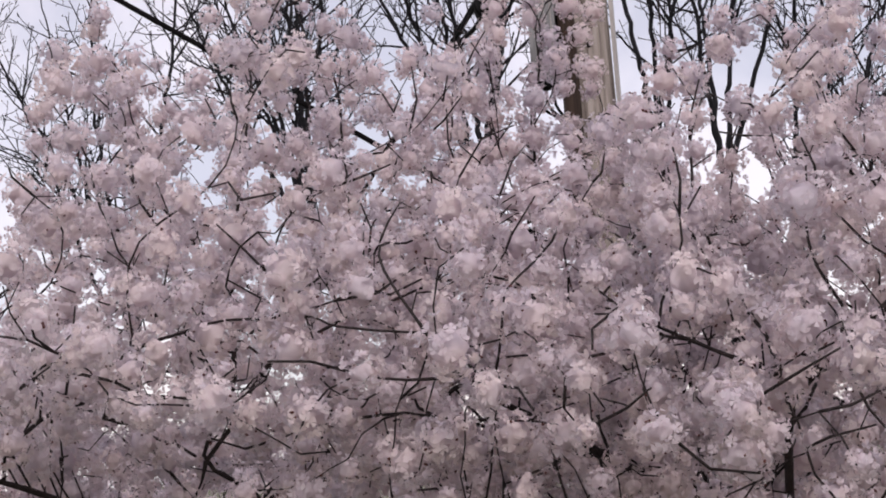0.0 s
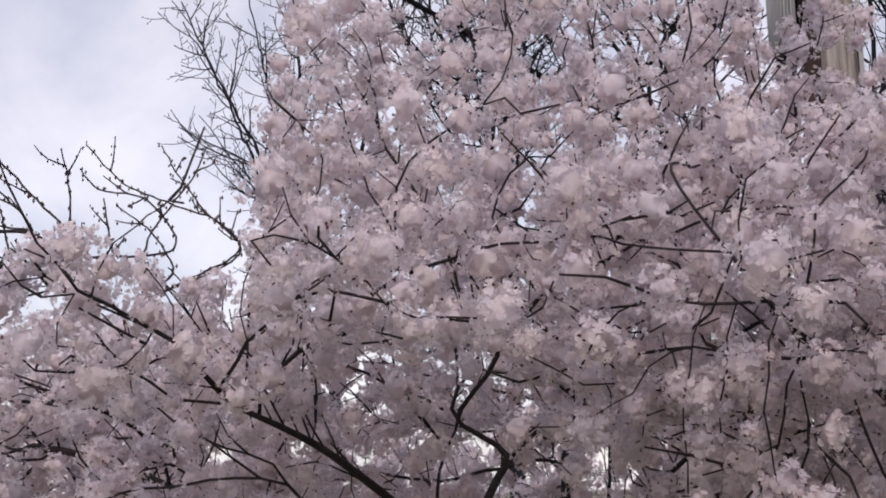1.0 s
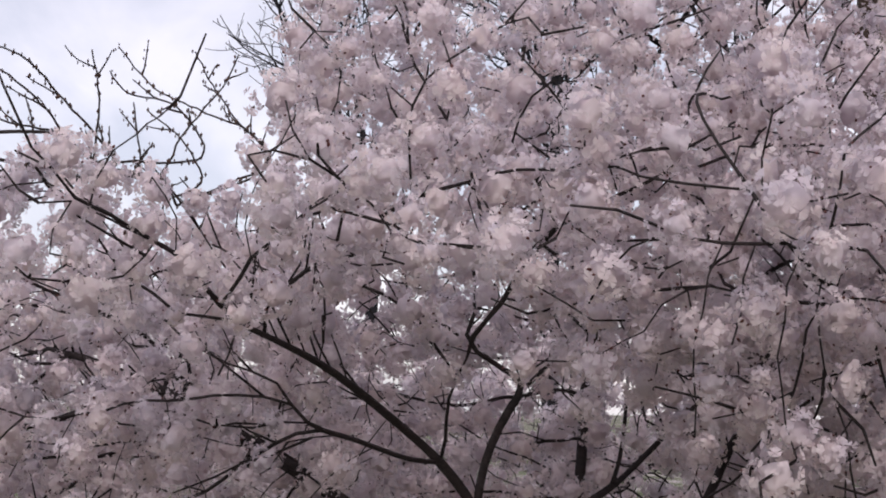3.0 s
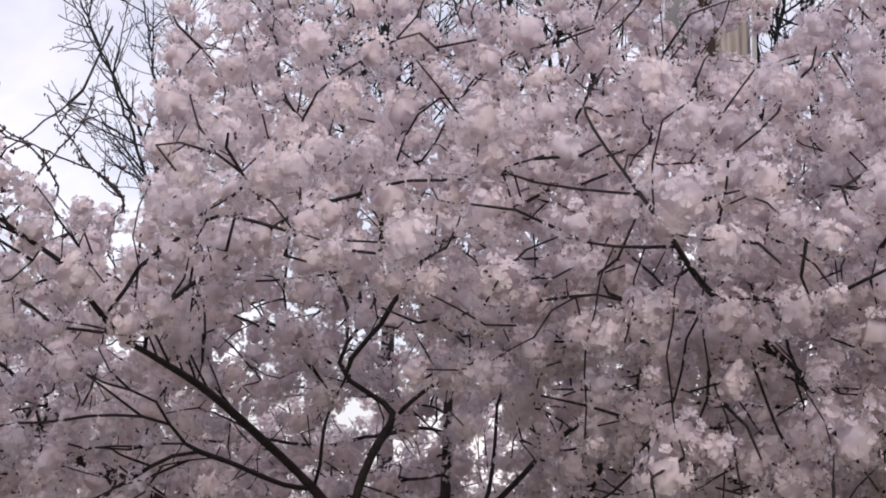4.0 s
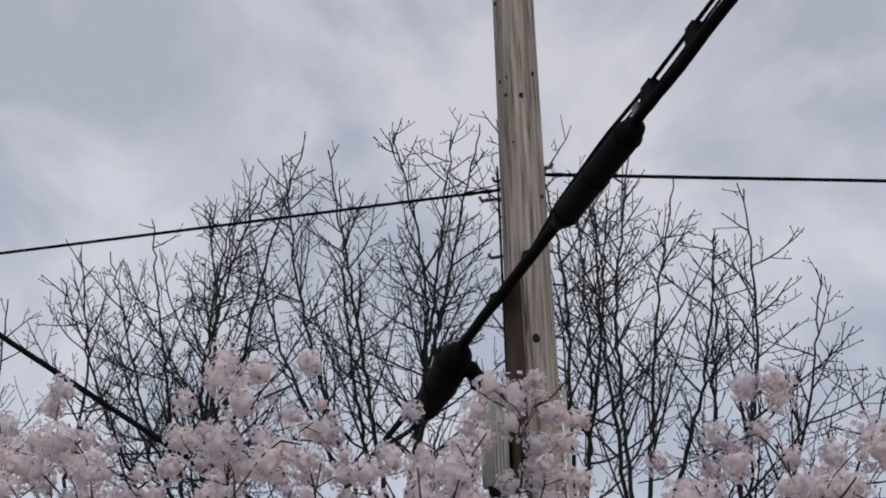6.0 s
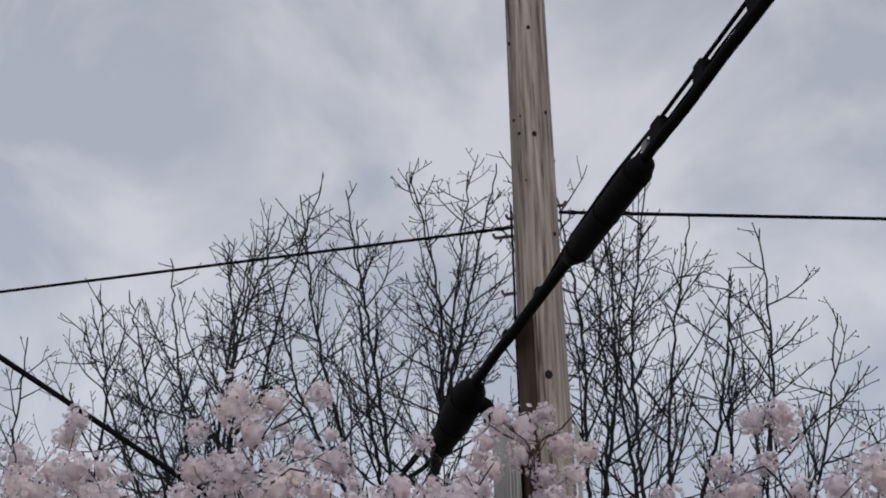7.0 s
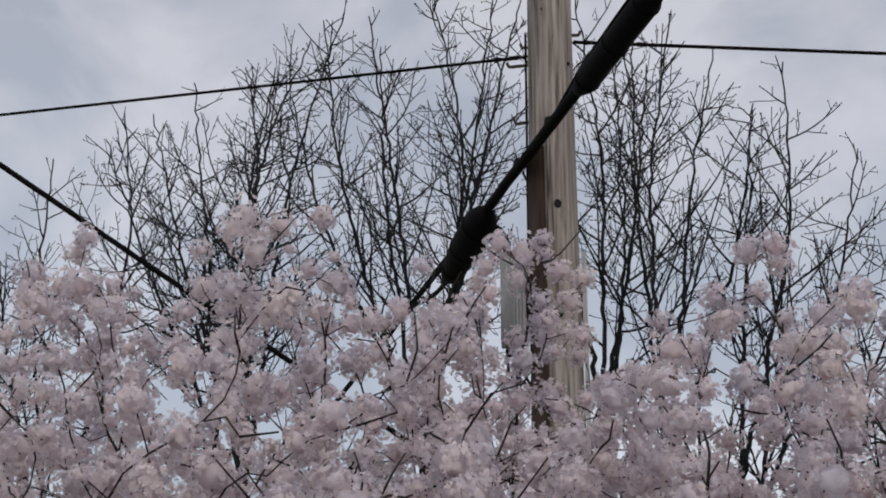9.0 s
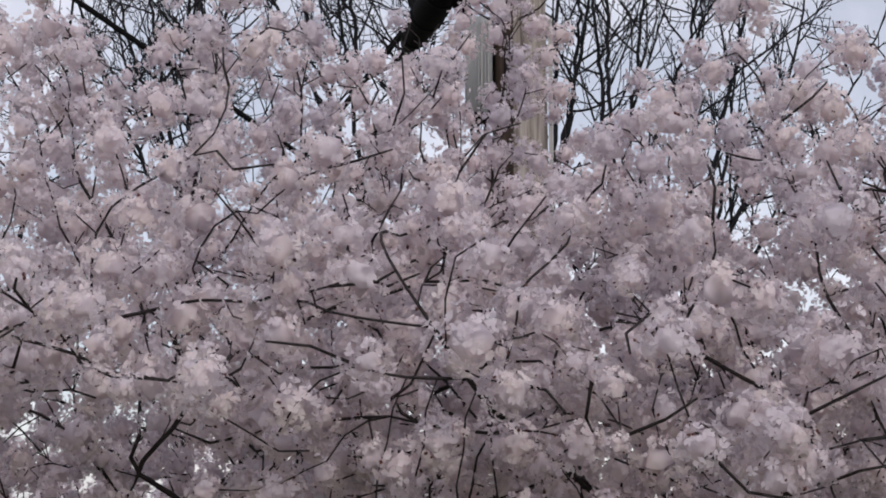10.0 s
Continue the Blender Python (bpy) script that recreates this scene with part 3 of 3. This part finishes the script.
cherry_tree(
    [[(-0.75, 5.6, -0.08), (-0.74, 5.56, 0.4), (-0.72, 5.5, 0.8)],
     [(-0.72, 5.5, 0.8), (-0.66, 5.0, 1.3), (-0.58, 4.57, 1.66), (-0.53, 4.41, 1.90), (-0.52, 4.27, 1.97), (-0.64, 4.10, 2.04), (-0.81, 3.90, 2.14)],
     [(-0.53, 4.41, 1.90), (-0.38, 4.30, 2.03), (-0.25, 4.30, 2.12), (-0.05, 4.3, 2.3)],
     [(-0.72, 5.5, 0.8), (-0.78, 5.35, 1.3), (-0.90, 5.20, 1.54), (-1.02, 4.92, 1.69), (-1.13, 4.60, 1.81), (-1.18, 4.30, 1.90), (-1.22, 4.05, 1.96), (-1.22, 3.75, 2.04), (-1.28, 3.74, 2.13), (-1.36, 3.76, 2.24), (-1.41, 3.77, 2.31)],
     [(-0.72, 5.5, 0.8), (-0.4, 5.9, 1.4), (-0.2, 6.3, 2.0)],
     [(-0.74, 5.56, 0.6), (0.1, 5.5, 1.1), (0.7, 5.4, 1.7)],
     [(-1.28, 3.74, 2.13), (-1.42, 3.72, 2.15), (-1.52, 3.70, 2.17)],
     [(-1.25, 3.74, 2.08), (-1.24, 3.70, 2.19), (-1.21, 3.68, 2.28)],
     [(-1.22, 3.82, 2.02), (-1.35, 3.76, 2.02), (-1.46, 3.70, 2.04)],
     [(-1.22, 3.98, 1.97), (-1.14, 3.86, 2.06), (-1.10, 3.80, 2.15)],
     [(-1.19, 4.25, 1.91), (-1.34, 4.12, 1.92), (-1.48, 4.02, 1.95)]],
    [(-0.7, 5.4, 2.05, 1.7, 1.6, 1.2), (0.2, 5.8, 2.5, 1.5, 1.6, 1.0), (-1.1, 4.2, 1.95, 1.0, 0.75, 0.6), (-0.2, 4.6, 1.8, 0.9, 0.8, 0.6), (-0.95, 6.4, 3.5, 0.35, 0.35, 0.4),
     (-0.85, 4.0, 1.75, 0.7, 0.5, 0.42)],
    3050, 23, "wide flowering cherry tree with several stems", (-1.2, 3.6, 2.0), 150, 2.2, (3.5, 1.7),
    slim={3: (0.021, 0.0042), 1: (0.021, 0.006), 2: (0.013, 0.007), 6: (0.0045, 0.003), 7: (0.0045, 0.003), 8: (0.0045, 0.003), 9: (0.0045, 0.003), 10: (0.005, 0.003)},
    bare=(3, 1, 2, 6, 7, 8))
cherry_tree(
    [[(-5.2, 10.2, -0.08), (-5.2, 10.2, 0.6), (-5.15, 10.2, 1.1)], [(-5.2, 10.2, 0.6), (-4.2, 10.0, 1.3)], [(-5.2, 10.2, 0.6), (-6.3, 9.8, 1.3)]],
    [(-4.6, 10.0, 1.35, 2.7, 1.2, 1.0), (-7.4, 9.2, 1.45, 1.9, 1.3, 1.1)], 3000, 27, "low flowering cherry tree standing further back", (-1.9, 3.6, 2.0), 0, 9.0, shapes=COARSE)
cherry_tree(
    [[(0.3, 10.4, -0.08), (0.3, 10.4, 0.6), (0.35, 10.4, 1.1)], [(0.3, 10.4, 0.6), (-0.9, 10.3, 1.3)], [(0.3, 10.4, 0.6), (1.4, 10.2, 1.3)]],
    [(-0.4, 10.3, 1.35, 2.4, 1.1, 1.0), (1.6, 9.6, 1.35, 1.4, 1.2, 0.95)], 1700, 29, "low flowering cherry tree behind another cherry", (-1.9, 3.6, 2.0), 0, 9.0, shapes=COARSE)

# ---- leafless trees behind ----
bare_tree([(-8.5, 16.9, -0.1), (-8.55, 16.9, 2.6), (-8.45, 16.9, 5.2)], (-11.2, -6.8), 7, 2, 31, "tall leafless tree with spreading dark limbs", 0.05)
bare_tree([(-6.2, 17.3, -0.1), (-6.2, 17.35, 2.6), (-6.2, 17.3, 5.6)], (-8.0, -4.5), 6, 2, 37, "slender leafless tree behind a utility pole", 0.05)
bare_tree([(-4.1, 17.7, -0.1), (-4.15, 17.7, 2.8), (-4.1, 17.7, 5.6)], (-4.9, -3.3), 3, 1, 53, "narrow leafless tree close behind a pole", 0.1)
bare_tree([(-3.2, 17.3, -0.1), (-3.25, 17.3, 2.5), (-3.2, 17.3, 4.8)], (-3.6, -1.6), 4, 0, 41, "leafless tree with upright forked stems", 0.1)
bare_tree([(-2.4, 17.0, -0.1), (-2.45, 17.0, 2.4), (-2.4, 17.0, 4.4)], (-2.3, 0.1), 4, 1, 43, "low leafless tree with wide open crown", 0.1)
bare_tree([(-10.9, 16.4, -0.1), (-10.9, 16.4, 2.4), (-10.8, 16.4, 4.2)], (-13.7, -10.2), 5, 1, 47, "leafless tree at the end of the row", 0.14)


# ---- budding shrub tree with arching shoots ----
def budding_tree():
    gen = np.random.default_rng(5)
    tree = empty_at("budding_tree", -6.3, 5.6, -0.05)
    tagged(tree, "small leafless tree with arching shoots full of buds", "tree")
    stem = polyline([(-6.3, 5.6, -0.05), (-6.4, 5.5, 0.9), (-6.6, 5.2, 1.7), (-6.75, 5.0, 2.4)], 0.15)
    tube_part("trunk", stem, np.linspace(0.07, 0.04, len(stem)), SHOOT_BARK, tree)
    shoots, buds_v, buds_f, nb = [], [], [], 0
    limbs = [[(-6.75, 5.0, 2.4), (-6.2, 4.9, 2.62), (-5.73, 4.90, 2.77), (-5.54, 5.13, 2.83), (-5.33, 5.36, 2.87), (-5.20, 5.49, 2.86), (-5.10, 5.59, 2.75)],
             [(-6.75, 5.0, 2.4), (-6.3, 5.0, 2.68), (-5.96, 5.09, 2.79), (-5.76, 5.33, 2.87), (-5.66, 5.45, 2.80), (-5.49, 5.62, 2.75), (-5.35, 5.76, 2.72)],
             [(-6.75, 5.0, 2.3), (-6.16, 5.32, 2.69), (-5.88, 5.65, 2.76), (-5.63, 5.91, 2.81), (-5.35, 6.17, 2.80), (-5.26, 6.26, 2.76), (-5.21, 6.30, 2.64)],
             [(-6.7, 5.1, 2.2), (-6.2, 5.05, 2.45), (-5.81, 5.04, 2.55), (-5.60, 5.29, 2.61), (-5.42, 5.48, 2.70), (-5.21, 5.69, 2.68)]]
    # long shoots, tip first, rooted on the limbs
    long_shoots = [[(-5.61, 5.04, 3.30), (-5.44, 5.24, 3.27), (-5.32, 5.37, 3.21), (-5.19, 5.50, 3.02), (-5.01, 5.67, 2.74)],
                   [(-5.84, 5.24, 3.31), (-5.66, 5.44, 3.24), (-5.53, 5.58, 3.12), (-5.41, 5.70, 2.92)],
                   [(-5.16, 6.34, 3.44), (-5.09, 6.40, 3.27), (-4.97, 6.49, 3.07), (-4.85, 6.59, 2.86)],
                   [(-5.22, 5.68, 3.30), (-5.19, 5.71, 3.07), (-5.20, 5.70, 2.81)],
                   [(-5.34, 5.98, 3.40), (-5.21, 6.10, 3.21), (-5.02, 6.27, 3.10), (-4.86, 6.39, 3.02), (-4.75, 6.45, 2.85)],
                   [(-4.61, 6.02, 3.29), (-4.66, 5.97, 3.13), (-4.79, 5.87, 2.92), (-4.89, 5.78, 2.68)]]
    long_shoots += [[(-5.18, 5.93, 3.10), (-5.16, 5.95, 2.76)],
                    [(-5.33, 6.19, 3.12), (-5.20, 6.31, 2.98), (-5.11, 6.38, 2.77)],
                    [(-5.69, 5.18, 3.19), (-5.62, 5.26, 3.11), (-5.55, 5.35, 3.03), (-5.55, 5.34, 2.83)],
                    [(-5.65, 5.67, 3.13), (-5.62, 5.71, 2.95)],
                    [(-5.05, 5.63, 3.18), (-4.99, 5.69, 3.07), (-4.83, 5.83, 3.04), (-4.75, 5.95, 2.8)],
                    [(-5.77, 5.32, 3.06), (-5.59, 5.52, 2.96), (-5.41, 5.70, 2.92)]]
    wood = []
    for line in limbs:
        p = polyline(line, 0.06)
        tube_part("limb", p, np.linspace(0.013, 0.0075, len(p)), SHOOT_BARK, tree, sides=6)
        wood.append(p)
    wood = np.concatenate(wood)

    def bear(q, thick):
        """A shoot with buds singly and in small bunches."""
        nonlocal nb
        shoots.append(tube(q, np.linspace(thick * 0.55, thick, len(q)), 5))
        for k in range(len(q)):
            for _ in range(int(gen.choice([0, 1, 1, 2, 3]))):
                ov, of = octa(gen.uniform(0.0055, 0.0095))
                buds_v.append(ov + q[k] + gen.normal(0, 0.008, 3))
                buds_f.append(of + nb)
                nb += 6

    for line in long_shoots:
        root = wood[np.argmin(np.linalg.norm(wood - np.array(line[-1]), axis=1))]
        ends = [tuple(root)] if np.linalg.norm(root - np.array(line[-1])) > 0.03 else []
        q = polyline(list(line) + ends, 0.045)
        q[1:-1] = 0.25 * q[:-2] + 0.5 * q[1:-1] + 0.25 * q[2:]
        q[1:-1] += gen.normal(0, 0.003, (len(q) - 2, 3))
        bear(q, 0.0068)
        for i in range(2, len(q) - 3):
            if gen.random() < 0.13:
                bear(bough(q[i], turned(q[i - 1] - q[i], gen.uniform(35, 70), gen.uniform(0, 6.28)), gen.uniform(0.07, 0.2), 0.1, 0.1, 0.045, gen)[::-1], 0.005)
    for i in range(6, len(wood), 3):
        if gen.random() < 0.6:
            bear(bough(wood[i], [gen.normal(-0.2, 0.6), gen.normal(0, 0.5), gen.uniform(0.1, 1.0)], gen.uniform(0.08, 0.28), 0.03, 0.1, 0.045, gen)[::-1], 0.0055)
    v, q = joined(shoots)
    tagged(link("shoots", mesh_of("shoots", v, q, mats=(SHOOT_BARK,)), tree, "thin dark arching shoots"), kind="stuff")
    tagged(link("buds", mesh_of("buds", np.concatenate(buds_v), np.zeros((0, 4)), np.concatenate(buds_f), (BUD,)), tree, "small dark buds"), kind="stuff")


budding_tree()

# ---- utility pole ----
POLE = (-2.34, 9.0)


def pole_radius(z):
    return 0.172 - 0.0042 * z


def utility_pole():
    x0, y0 = POLE
    pole = empty_at("utility_pole", x0, y0, 0)
    tagged(pole, "weathered round wooden utility pole with drilled holes", "utility pole")
    zs = np.linspace(-0.3, 10.6, 60)
    pts = np.stack([x0 + 0.006 * np.sin(zs * 0.9), y0 + 0 * zs, zs], -1)
    v, q = tube(pts, pole_radius(zs), 28)
    tagged(link("shaft", mesh_of("shaft", v, q, mats=(POLE_WOOD,)), pole))
    toward = math.atan2(-8.5, 2.04)

    def on_face(turn, z, proud=0.0):
        a = toward + radians(turn)
        r = pole_radius(z) + proud
        return Vector((x0 + r * math.cos(a), y0 + r * math.sin(a), z)), a

    # holes are solid flush discs; the shade inside is put into their near-black colour
    for turn, z, size in ((8, 7.53, 0.019), (-58, 7.45, 0.016), (46, 6.87, 0.017), (8, 6.69, 0.022), (-34, 6.71, 0.015), (-52, 6.83, 0.014), (-28, 6.84, 0.010),
                          (52, 5.97, 0.015), (-20, 6.35, 0.009), (30, 5.62, 0.010), (9, 4.99, 0.032), (9, 4.27, 0.022), (-4, 3.8, 0.014)):
        p, a = on_face(turn, z, -0.006)
        bm = bmesh.new()
        bmesh.ops.create_cone(bm, cap_ends=True, segments=10, radius1=size, radius2=size * 0.75, depth=0.02)
        bm.transform(Matrix.Translation(p) @ Matrix.Rotation(a, 4, "Z") @ Matrix.Rotation(radians(90), 4, "Y") @ Matrix.Diagonal((1.15, 0.9, 1, 1)))
        part("hole", bm, HOLE, pole, "drilled hole as a flush disc, its shade put into the colour")
    # dark brown strip down one side, curved to the shaft
    z_strip = np.linspace(0.2, 5.38, 12)
    arc = np.radians(np.linspace(-96, -20, 9))
    rows = []
    for z in z_strip:
        for extra in (0.002, 0.016):
            for a in arc:
                r = pole_radius(z) + extra
                rows.append((x0 + r * math.cos(toward + a), y0 + r * math.sin(toward + a), z))
    verts = np.array(rows).reshape(len(z_strip), 2, len(arc), 3)
    idx = np.arange(len(rows)).reshape(len(z_strip), 2, len(arc))
    quads = []
    for k in range(len(z_strip) - 1):
        for j in range(len(arc) - 1):
            quads.append((idx[k, 1, j], idx[k, 1, j + 1], idx[k + 1, 1, j + 1], idx[k + 1, 1, j]))
        for j in (0, len(arc) - 1):
            quads.append((idx[k, 0, j], idx[k, 1, j], idx[k + 1, 1, j], idx[k + 1, 0, j]))
    for k in (0, len(z_strip) - 1):
        for j in range(len(arc) - 1):
            quads.append((idx[k, 0, j], idx[k, 0, j + 1], idx[k, 1, j + 1], idx[k, 1, j]))
    link("dark_strip", mesh_of("dark_strip", verts.reshape(-1, 3), np.array(quads), mats=(DARK_WOOD,)), pole, "dark brown strip along one side of the pole")
    # ground-wire moulding on the other side
    p, a = on_face(84, 2.3, 0.012)
    bm = bmesh.new()
    bmesh.ops.create_cube(bm, size=1.0)
    bm.transform(Matrix.Translation(p) @ Matrix.Rotation(a, 4, "Z") @ Matrix.Diagonal((0.024, 0.045, 4.8, 1)))
    bmesh.ops.bevel(bm, geom=bm.edges[:], offset=0.006, segments=2)
    part("moulding", bm, PALE_PVC, pole, "pale plastic ground-wire moulding")
    # wires clipped down the side
    for turn, r in ((-95, 0.007), (-101, 0.006), (-88, 0.005)):
        zz = np.linspace(4.2, 6.25, 22)
        pp = np.array([tuple(on_face(turn + 1.5 * math.sin(z * 3 + turn), z, 0.02)[0]) for z in zz])
        tube_part("wire", pp, np.full(len(pp), r), RUBBER, pole, "black wire down the pole", sides=6)
    # hooks and brackets
    for turn, z, length in ((-95, 6.02, 0.14), (-100, 5.62, 0.10), (92, 6.22, 0.05), (-95, 6.15, 0.05)):
        p, a = on_face(turn, z, -0.01)
        out = Vector((math.cos(a), math.sin(a), 0))
        pts = [p, p + out * length * 0.6, p + out * length, p + out * (length + 0.012) + Vector((0, 0, 0.03))]
        tube_part("hook", polyline(pts, 0.03), np.full(len(polyline(pts, 0.03)), 0.011), RUST, pole, "dark iron hook", sides=6)
    return pole


utility_pole()


def cable_terminal():
    """Grey ribbed terminal enclosure hung beside the pole."""
    cx, cy, z0, z1 = POLE[0] - 0.245, POLE[1] - 0.10, 4.10, 4.70
    box = empty_at("cable_terminal", cx, cy, z0)
    tagged(box, "grey ribbed plastic cable terminal hung on the pole", "cable terminal")
    bm = bmesh.new()
    bmesh.ops.create_cube(bm, size=1.0)
    bm.transform(pose(cx, cy, (z0 + z1) / 2, 0, 0, 13) @ Matrix.Diagonal((0.165, 0.12, z1 - z0, 1)))
    bmesh.ops.bevel(bm, geom=bm.edges[:], offset=0.03, segments=3)
    part("body", bm, GREY_PVC, box, smooth=True)
    for k in range(4):
        bm = bmesh.new()
        bmesh.ops.create_cube(bm, size=1.0)
        bm.transform(pose(cx, cy, (z0 + z1) / 2, 0, 0, 13) @ pose(0.0 + 0.02 * k, -0.064, 0) @ Matrix.Diagonal((0.007, 0.016, 0.52, 1)))
        bmesh.ops.bevel(bm, geom=bm.edges[:], offset=0.002, segments=1)
        part("rib", bm, PALE_PVC if k % 2 else GREY_PVC, box)
    bm = bmesh.new()
    bmesh.ops.create_cube(bm, size=1.0)
    bm.transform(pose(cx + 0.01, cy, z0 - 0.02, 0, 0, 13) @ Matrix.Diagonal((0.12, 0.10, 0.06, 1)))
    bmesh.ops.bevel(bm, geom=bm.edges[:], offset=0.012, segments=2)
    part("end_cap", bm, RUBBER, box, "black rubber end cap")
    for dx in (-0.035, 0.0, 0.04):
        pts = polyline([(cx + dx, cy, z0 - 0.03), (cx + dx * 1.2, cy, z0 - 0.16), (cx + 0.12, cy + 0.06, z0 - 0.42), (cx + 0.13, cy + 0.07, z0 - 1.5)], 0.08)
        tube_part("cable_tail", pts, np.full(len(pts), 0.010), RUBBER, box, "black cable tail", sides=6)
    bm = bmesh.new()
    bmesh.ops.create_cube(bm, size=1.0)
    bm.transform(Matrix.Translation((cx + 0.10, cy + 0.05, 4.58)) @ Matrix.Diagonal((0.16, 0.03, 0.05, 1)))
    part("bracket", bm, STEEL, box, "steel bracket")


cable_terminal()

# ---- aerial cables ----
C0, CU, CZ = np.array([-1.84, 7.755]), np.array([-0.535, 0.845]), 5.25


def along(s, up=0.0, side=0.0):
    x, y = C0 + CU * s + np.array([CU[1], -CU[0]]) * side
    return (x, y, CZ + up + 0.0006 * s * s)


def lathe(name, s0, s1, profile, mat, parent, label="", up=0.0, side=0.0, sides=18):
    """A turned body along the cable: profile holds (share of the length, radius)."""
    ss = np.array([s0 + (s1 - s0) * a for a, _ in profile])
    pts = np.array([along(s, up, side) for s in ss])
    return tube_part(name, pts, [r for _, r in profile], mat, parent, label, sides)


def aerial_cable():
    cable = empty_at("aerial_cable", *along(0))
    tagged(cable, "thick black overhead cable with splice closures", "cable")
    gen = np.random.default_rng(9)
    far = np.concatenate([np.arange(-26, -6, 1.0), np.arange(-6, 6, 0.15), np.arange(6, 44, 1.0)])
    thick = np.where((far > -0.3) & (far < 2.2), 0.034, np.where(far > 3.5, 0.015, 0.027))
    tube_part("main_cable", np.array([along(s, 0.003 * math.sin(s * 9), 0.003 * math.sin(s * 7 + 1)) for s in far]), thick, RUBBER, cable, sides=10)
    # the support strand runs above the cable and comes down to it past the closure
    rise = np.interp(far, (-26, -1.3, -0.7, 0.0, 0.5, 44), (0.10, 0.10, 0.128, 0.11, 0.04, 0.035))
    tube_part("strand", np.array([along(s, u, 0.0) for s, u in zip(far, rise)]), np.full(len(far), 0.011), RUBBER, cable, "thin steel support strand", sides=6)
    tube_part("lashed_wire", np.array([along(s, u - 0.022 - 0.014 * abs(math.sin(s * 3.1)), 0.012) for s, u in zip(far, rise)]), np.full(len(far), 0.006), RUBBER, cable, sides=6)
    closure = lathe("splice_closure", -1.12, 0.06, ((0, 0.03), (0.02, 0.055), (0.07, 0.066), (0.14, 0.072), (0.86, 0.072), (0.93, 0.06), (0.97, 0.042), (1, 0.034)), SPLICE, cable,
                    "black cylindrical splice closure", up=-0.012)
    for s in (-1.0, -0.55, -0.1):
        lathe("strap", s - 0.012, s + 0.012, ((0, 0.074), (0.2, 0.077), (0.8, 0.077), (1, 0.074)), RUBBER, closure, up=-0.012)
    # second closure, slung under the cable beyond the pole
    ss = np.linspace(2.05, 3.26, 11)
    droop = np.interp(ss, (2.05, 3.26), (-0.02, -0.16))
    girth = np.array([0.04, 0.10, 0.118, 0.120, 0.122, 0.118, 0.110, 0.100, 0.090, 0.075, 0.03])
    second = tube_part("end_closure", np.array([along(s, u) for s, u in zip(ss, droop)]), girth, SPLICE, cable, "black bulky splice closure", sides=16)
    for k in (2, 5, 8):
        pts = np.array([along(ss[k] + d, droop[k]) for d in (-0.02, -0.012, 0.012, 0.02)])
        tube_part("strap", pts, girth[k] + np.array([0.002, 0.006, 0.006, 0.002]), RUBBER, second, sides=16)
    stub = np.array([along(2.25, -0.08, 0.05), along(2.3, -0.09, 0.12), along(2.4, -0.11, 0.19), along(2.5, -0.14, 0.21)])
    tube_part("cable_port", stub, [0.06, 0.062, 0.055, 0.04], RUBBER, second, "black cable port", sides=10)
    tail = polyline([along(3.2, -0.155), along(3.6, -0.15), along(4.1, -0.08), along(4.6, 0.0)], 0.1)
    tube_part("cable_tail", tail, np.full(len(tail), 0.018), RUBBER, cable, sides=8)
    for s in (-1.3, -1.82, -2.4, -3.05, -3.8, -4.7, 0.14, 0.62, 1.3):
        bm = bmesh.new()
        bmesh.ops.create_cube(bm, size=1.0)
        wide = gen.uniform(0.10, 0.14) if s < 0 else 0.08
        tall = 0.115 if s < 0 else 0.085
        bm.transform(Matrix.Translation(along(s, 0.048 if s < 0 else 0.02, 0.002)) @ Matrix.Rotation(math.atan2(CU[1], CU[0]), 4, "Z") @ Matrix.Diagonal((wide, 0.046, tall, 1)))
        bmesh.ops.bevel(bm, geom=bm.edges[:], offset=0.016, segments=2)
        part("spacer", bm, SPLICE, cable, "black cable spacer")
    bm = bmesh.new()
    bmesh.ops.create_cube(bm, size=1.0)
    bm.transform(Matrix.Translation(along(-1.14, 0.055, 0.01)) @ Matrix.Rotation(math.atan2(CU[1], CU[0]), 4, "Z") @ Matrix.Diagonal((0.06, 0.05, 0.05, 1)))
    bmesh.ops.bevel(bm, geom=bm.edges[:], offset=0.008, segments=1)
    part("buckle", bm, STEEL, cable, "bright steel buckle")


aerial_cable()


def wire(name, label, a, b, sag, radius, ties=0):
    a, b = np.array(a), np.array(b)
    t = np.linspace(0, 1, 60) ** 1.5
    pts = a + (b - a) * t[:, None]
    pts[:, 2] -= sag * 4 * t * (1 - t)
    thing = empty_at(name, *a)
    tagged(thing, label, "wire")
    tube_part("strand", pts, np.full(len(pts), radius), RUBBER, thing, sides=6)
    way = (b - a) / np.linalg.norm(b - a)
    for k in range(ties):
        p = a + way * (0.06 + 0.12 * k)
        tube_part("grip", np.array([p, p + way * 0.03, p + way * 0.07]), [0.013, 0.017, 0.011], RUBBER, thing, "wire grip", sides=8)
    return thing


wire("overhead_wire", "thin black overhead wire tied to the pole", (-2.49, 8.99, 6.09), (-34.5, 7.5, 6.9), 0.05, 0.0105, 2)
wire("overhead_wire", "black overhead wire running from the pole", (-2.19, 9.02, 6.16), (26.0, 23.4, 7.15), 0.03, 0.012, 4)
wire("guy_wire", "slanting black guy cable passing over the blossom", (2.13, 11.27, -0.38), (-12.8, 1.2, 10.69), 0.0, 0.0155)
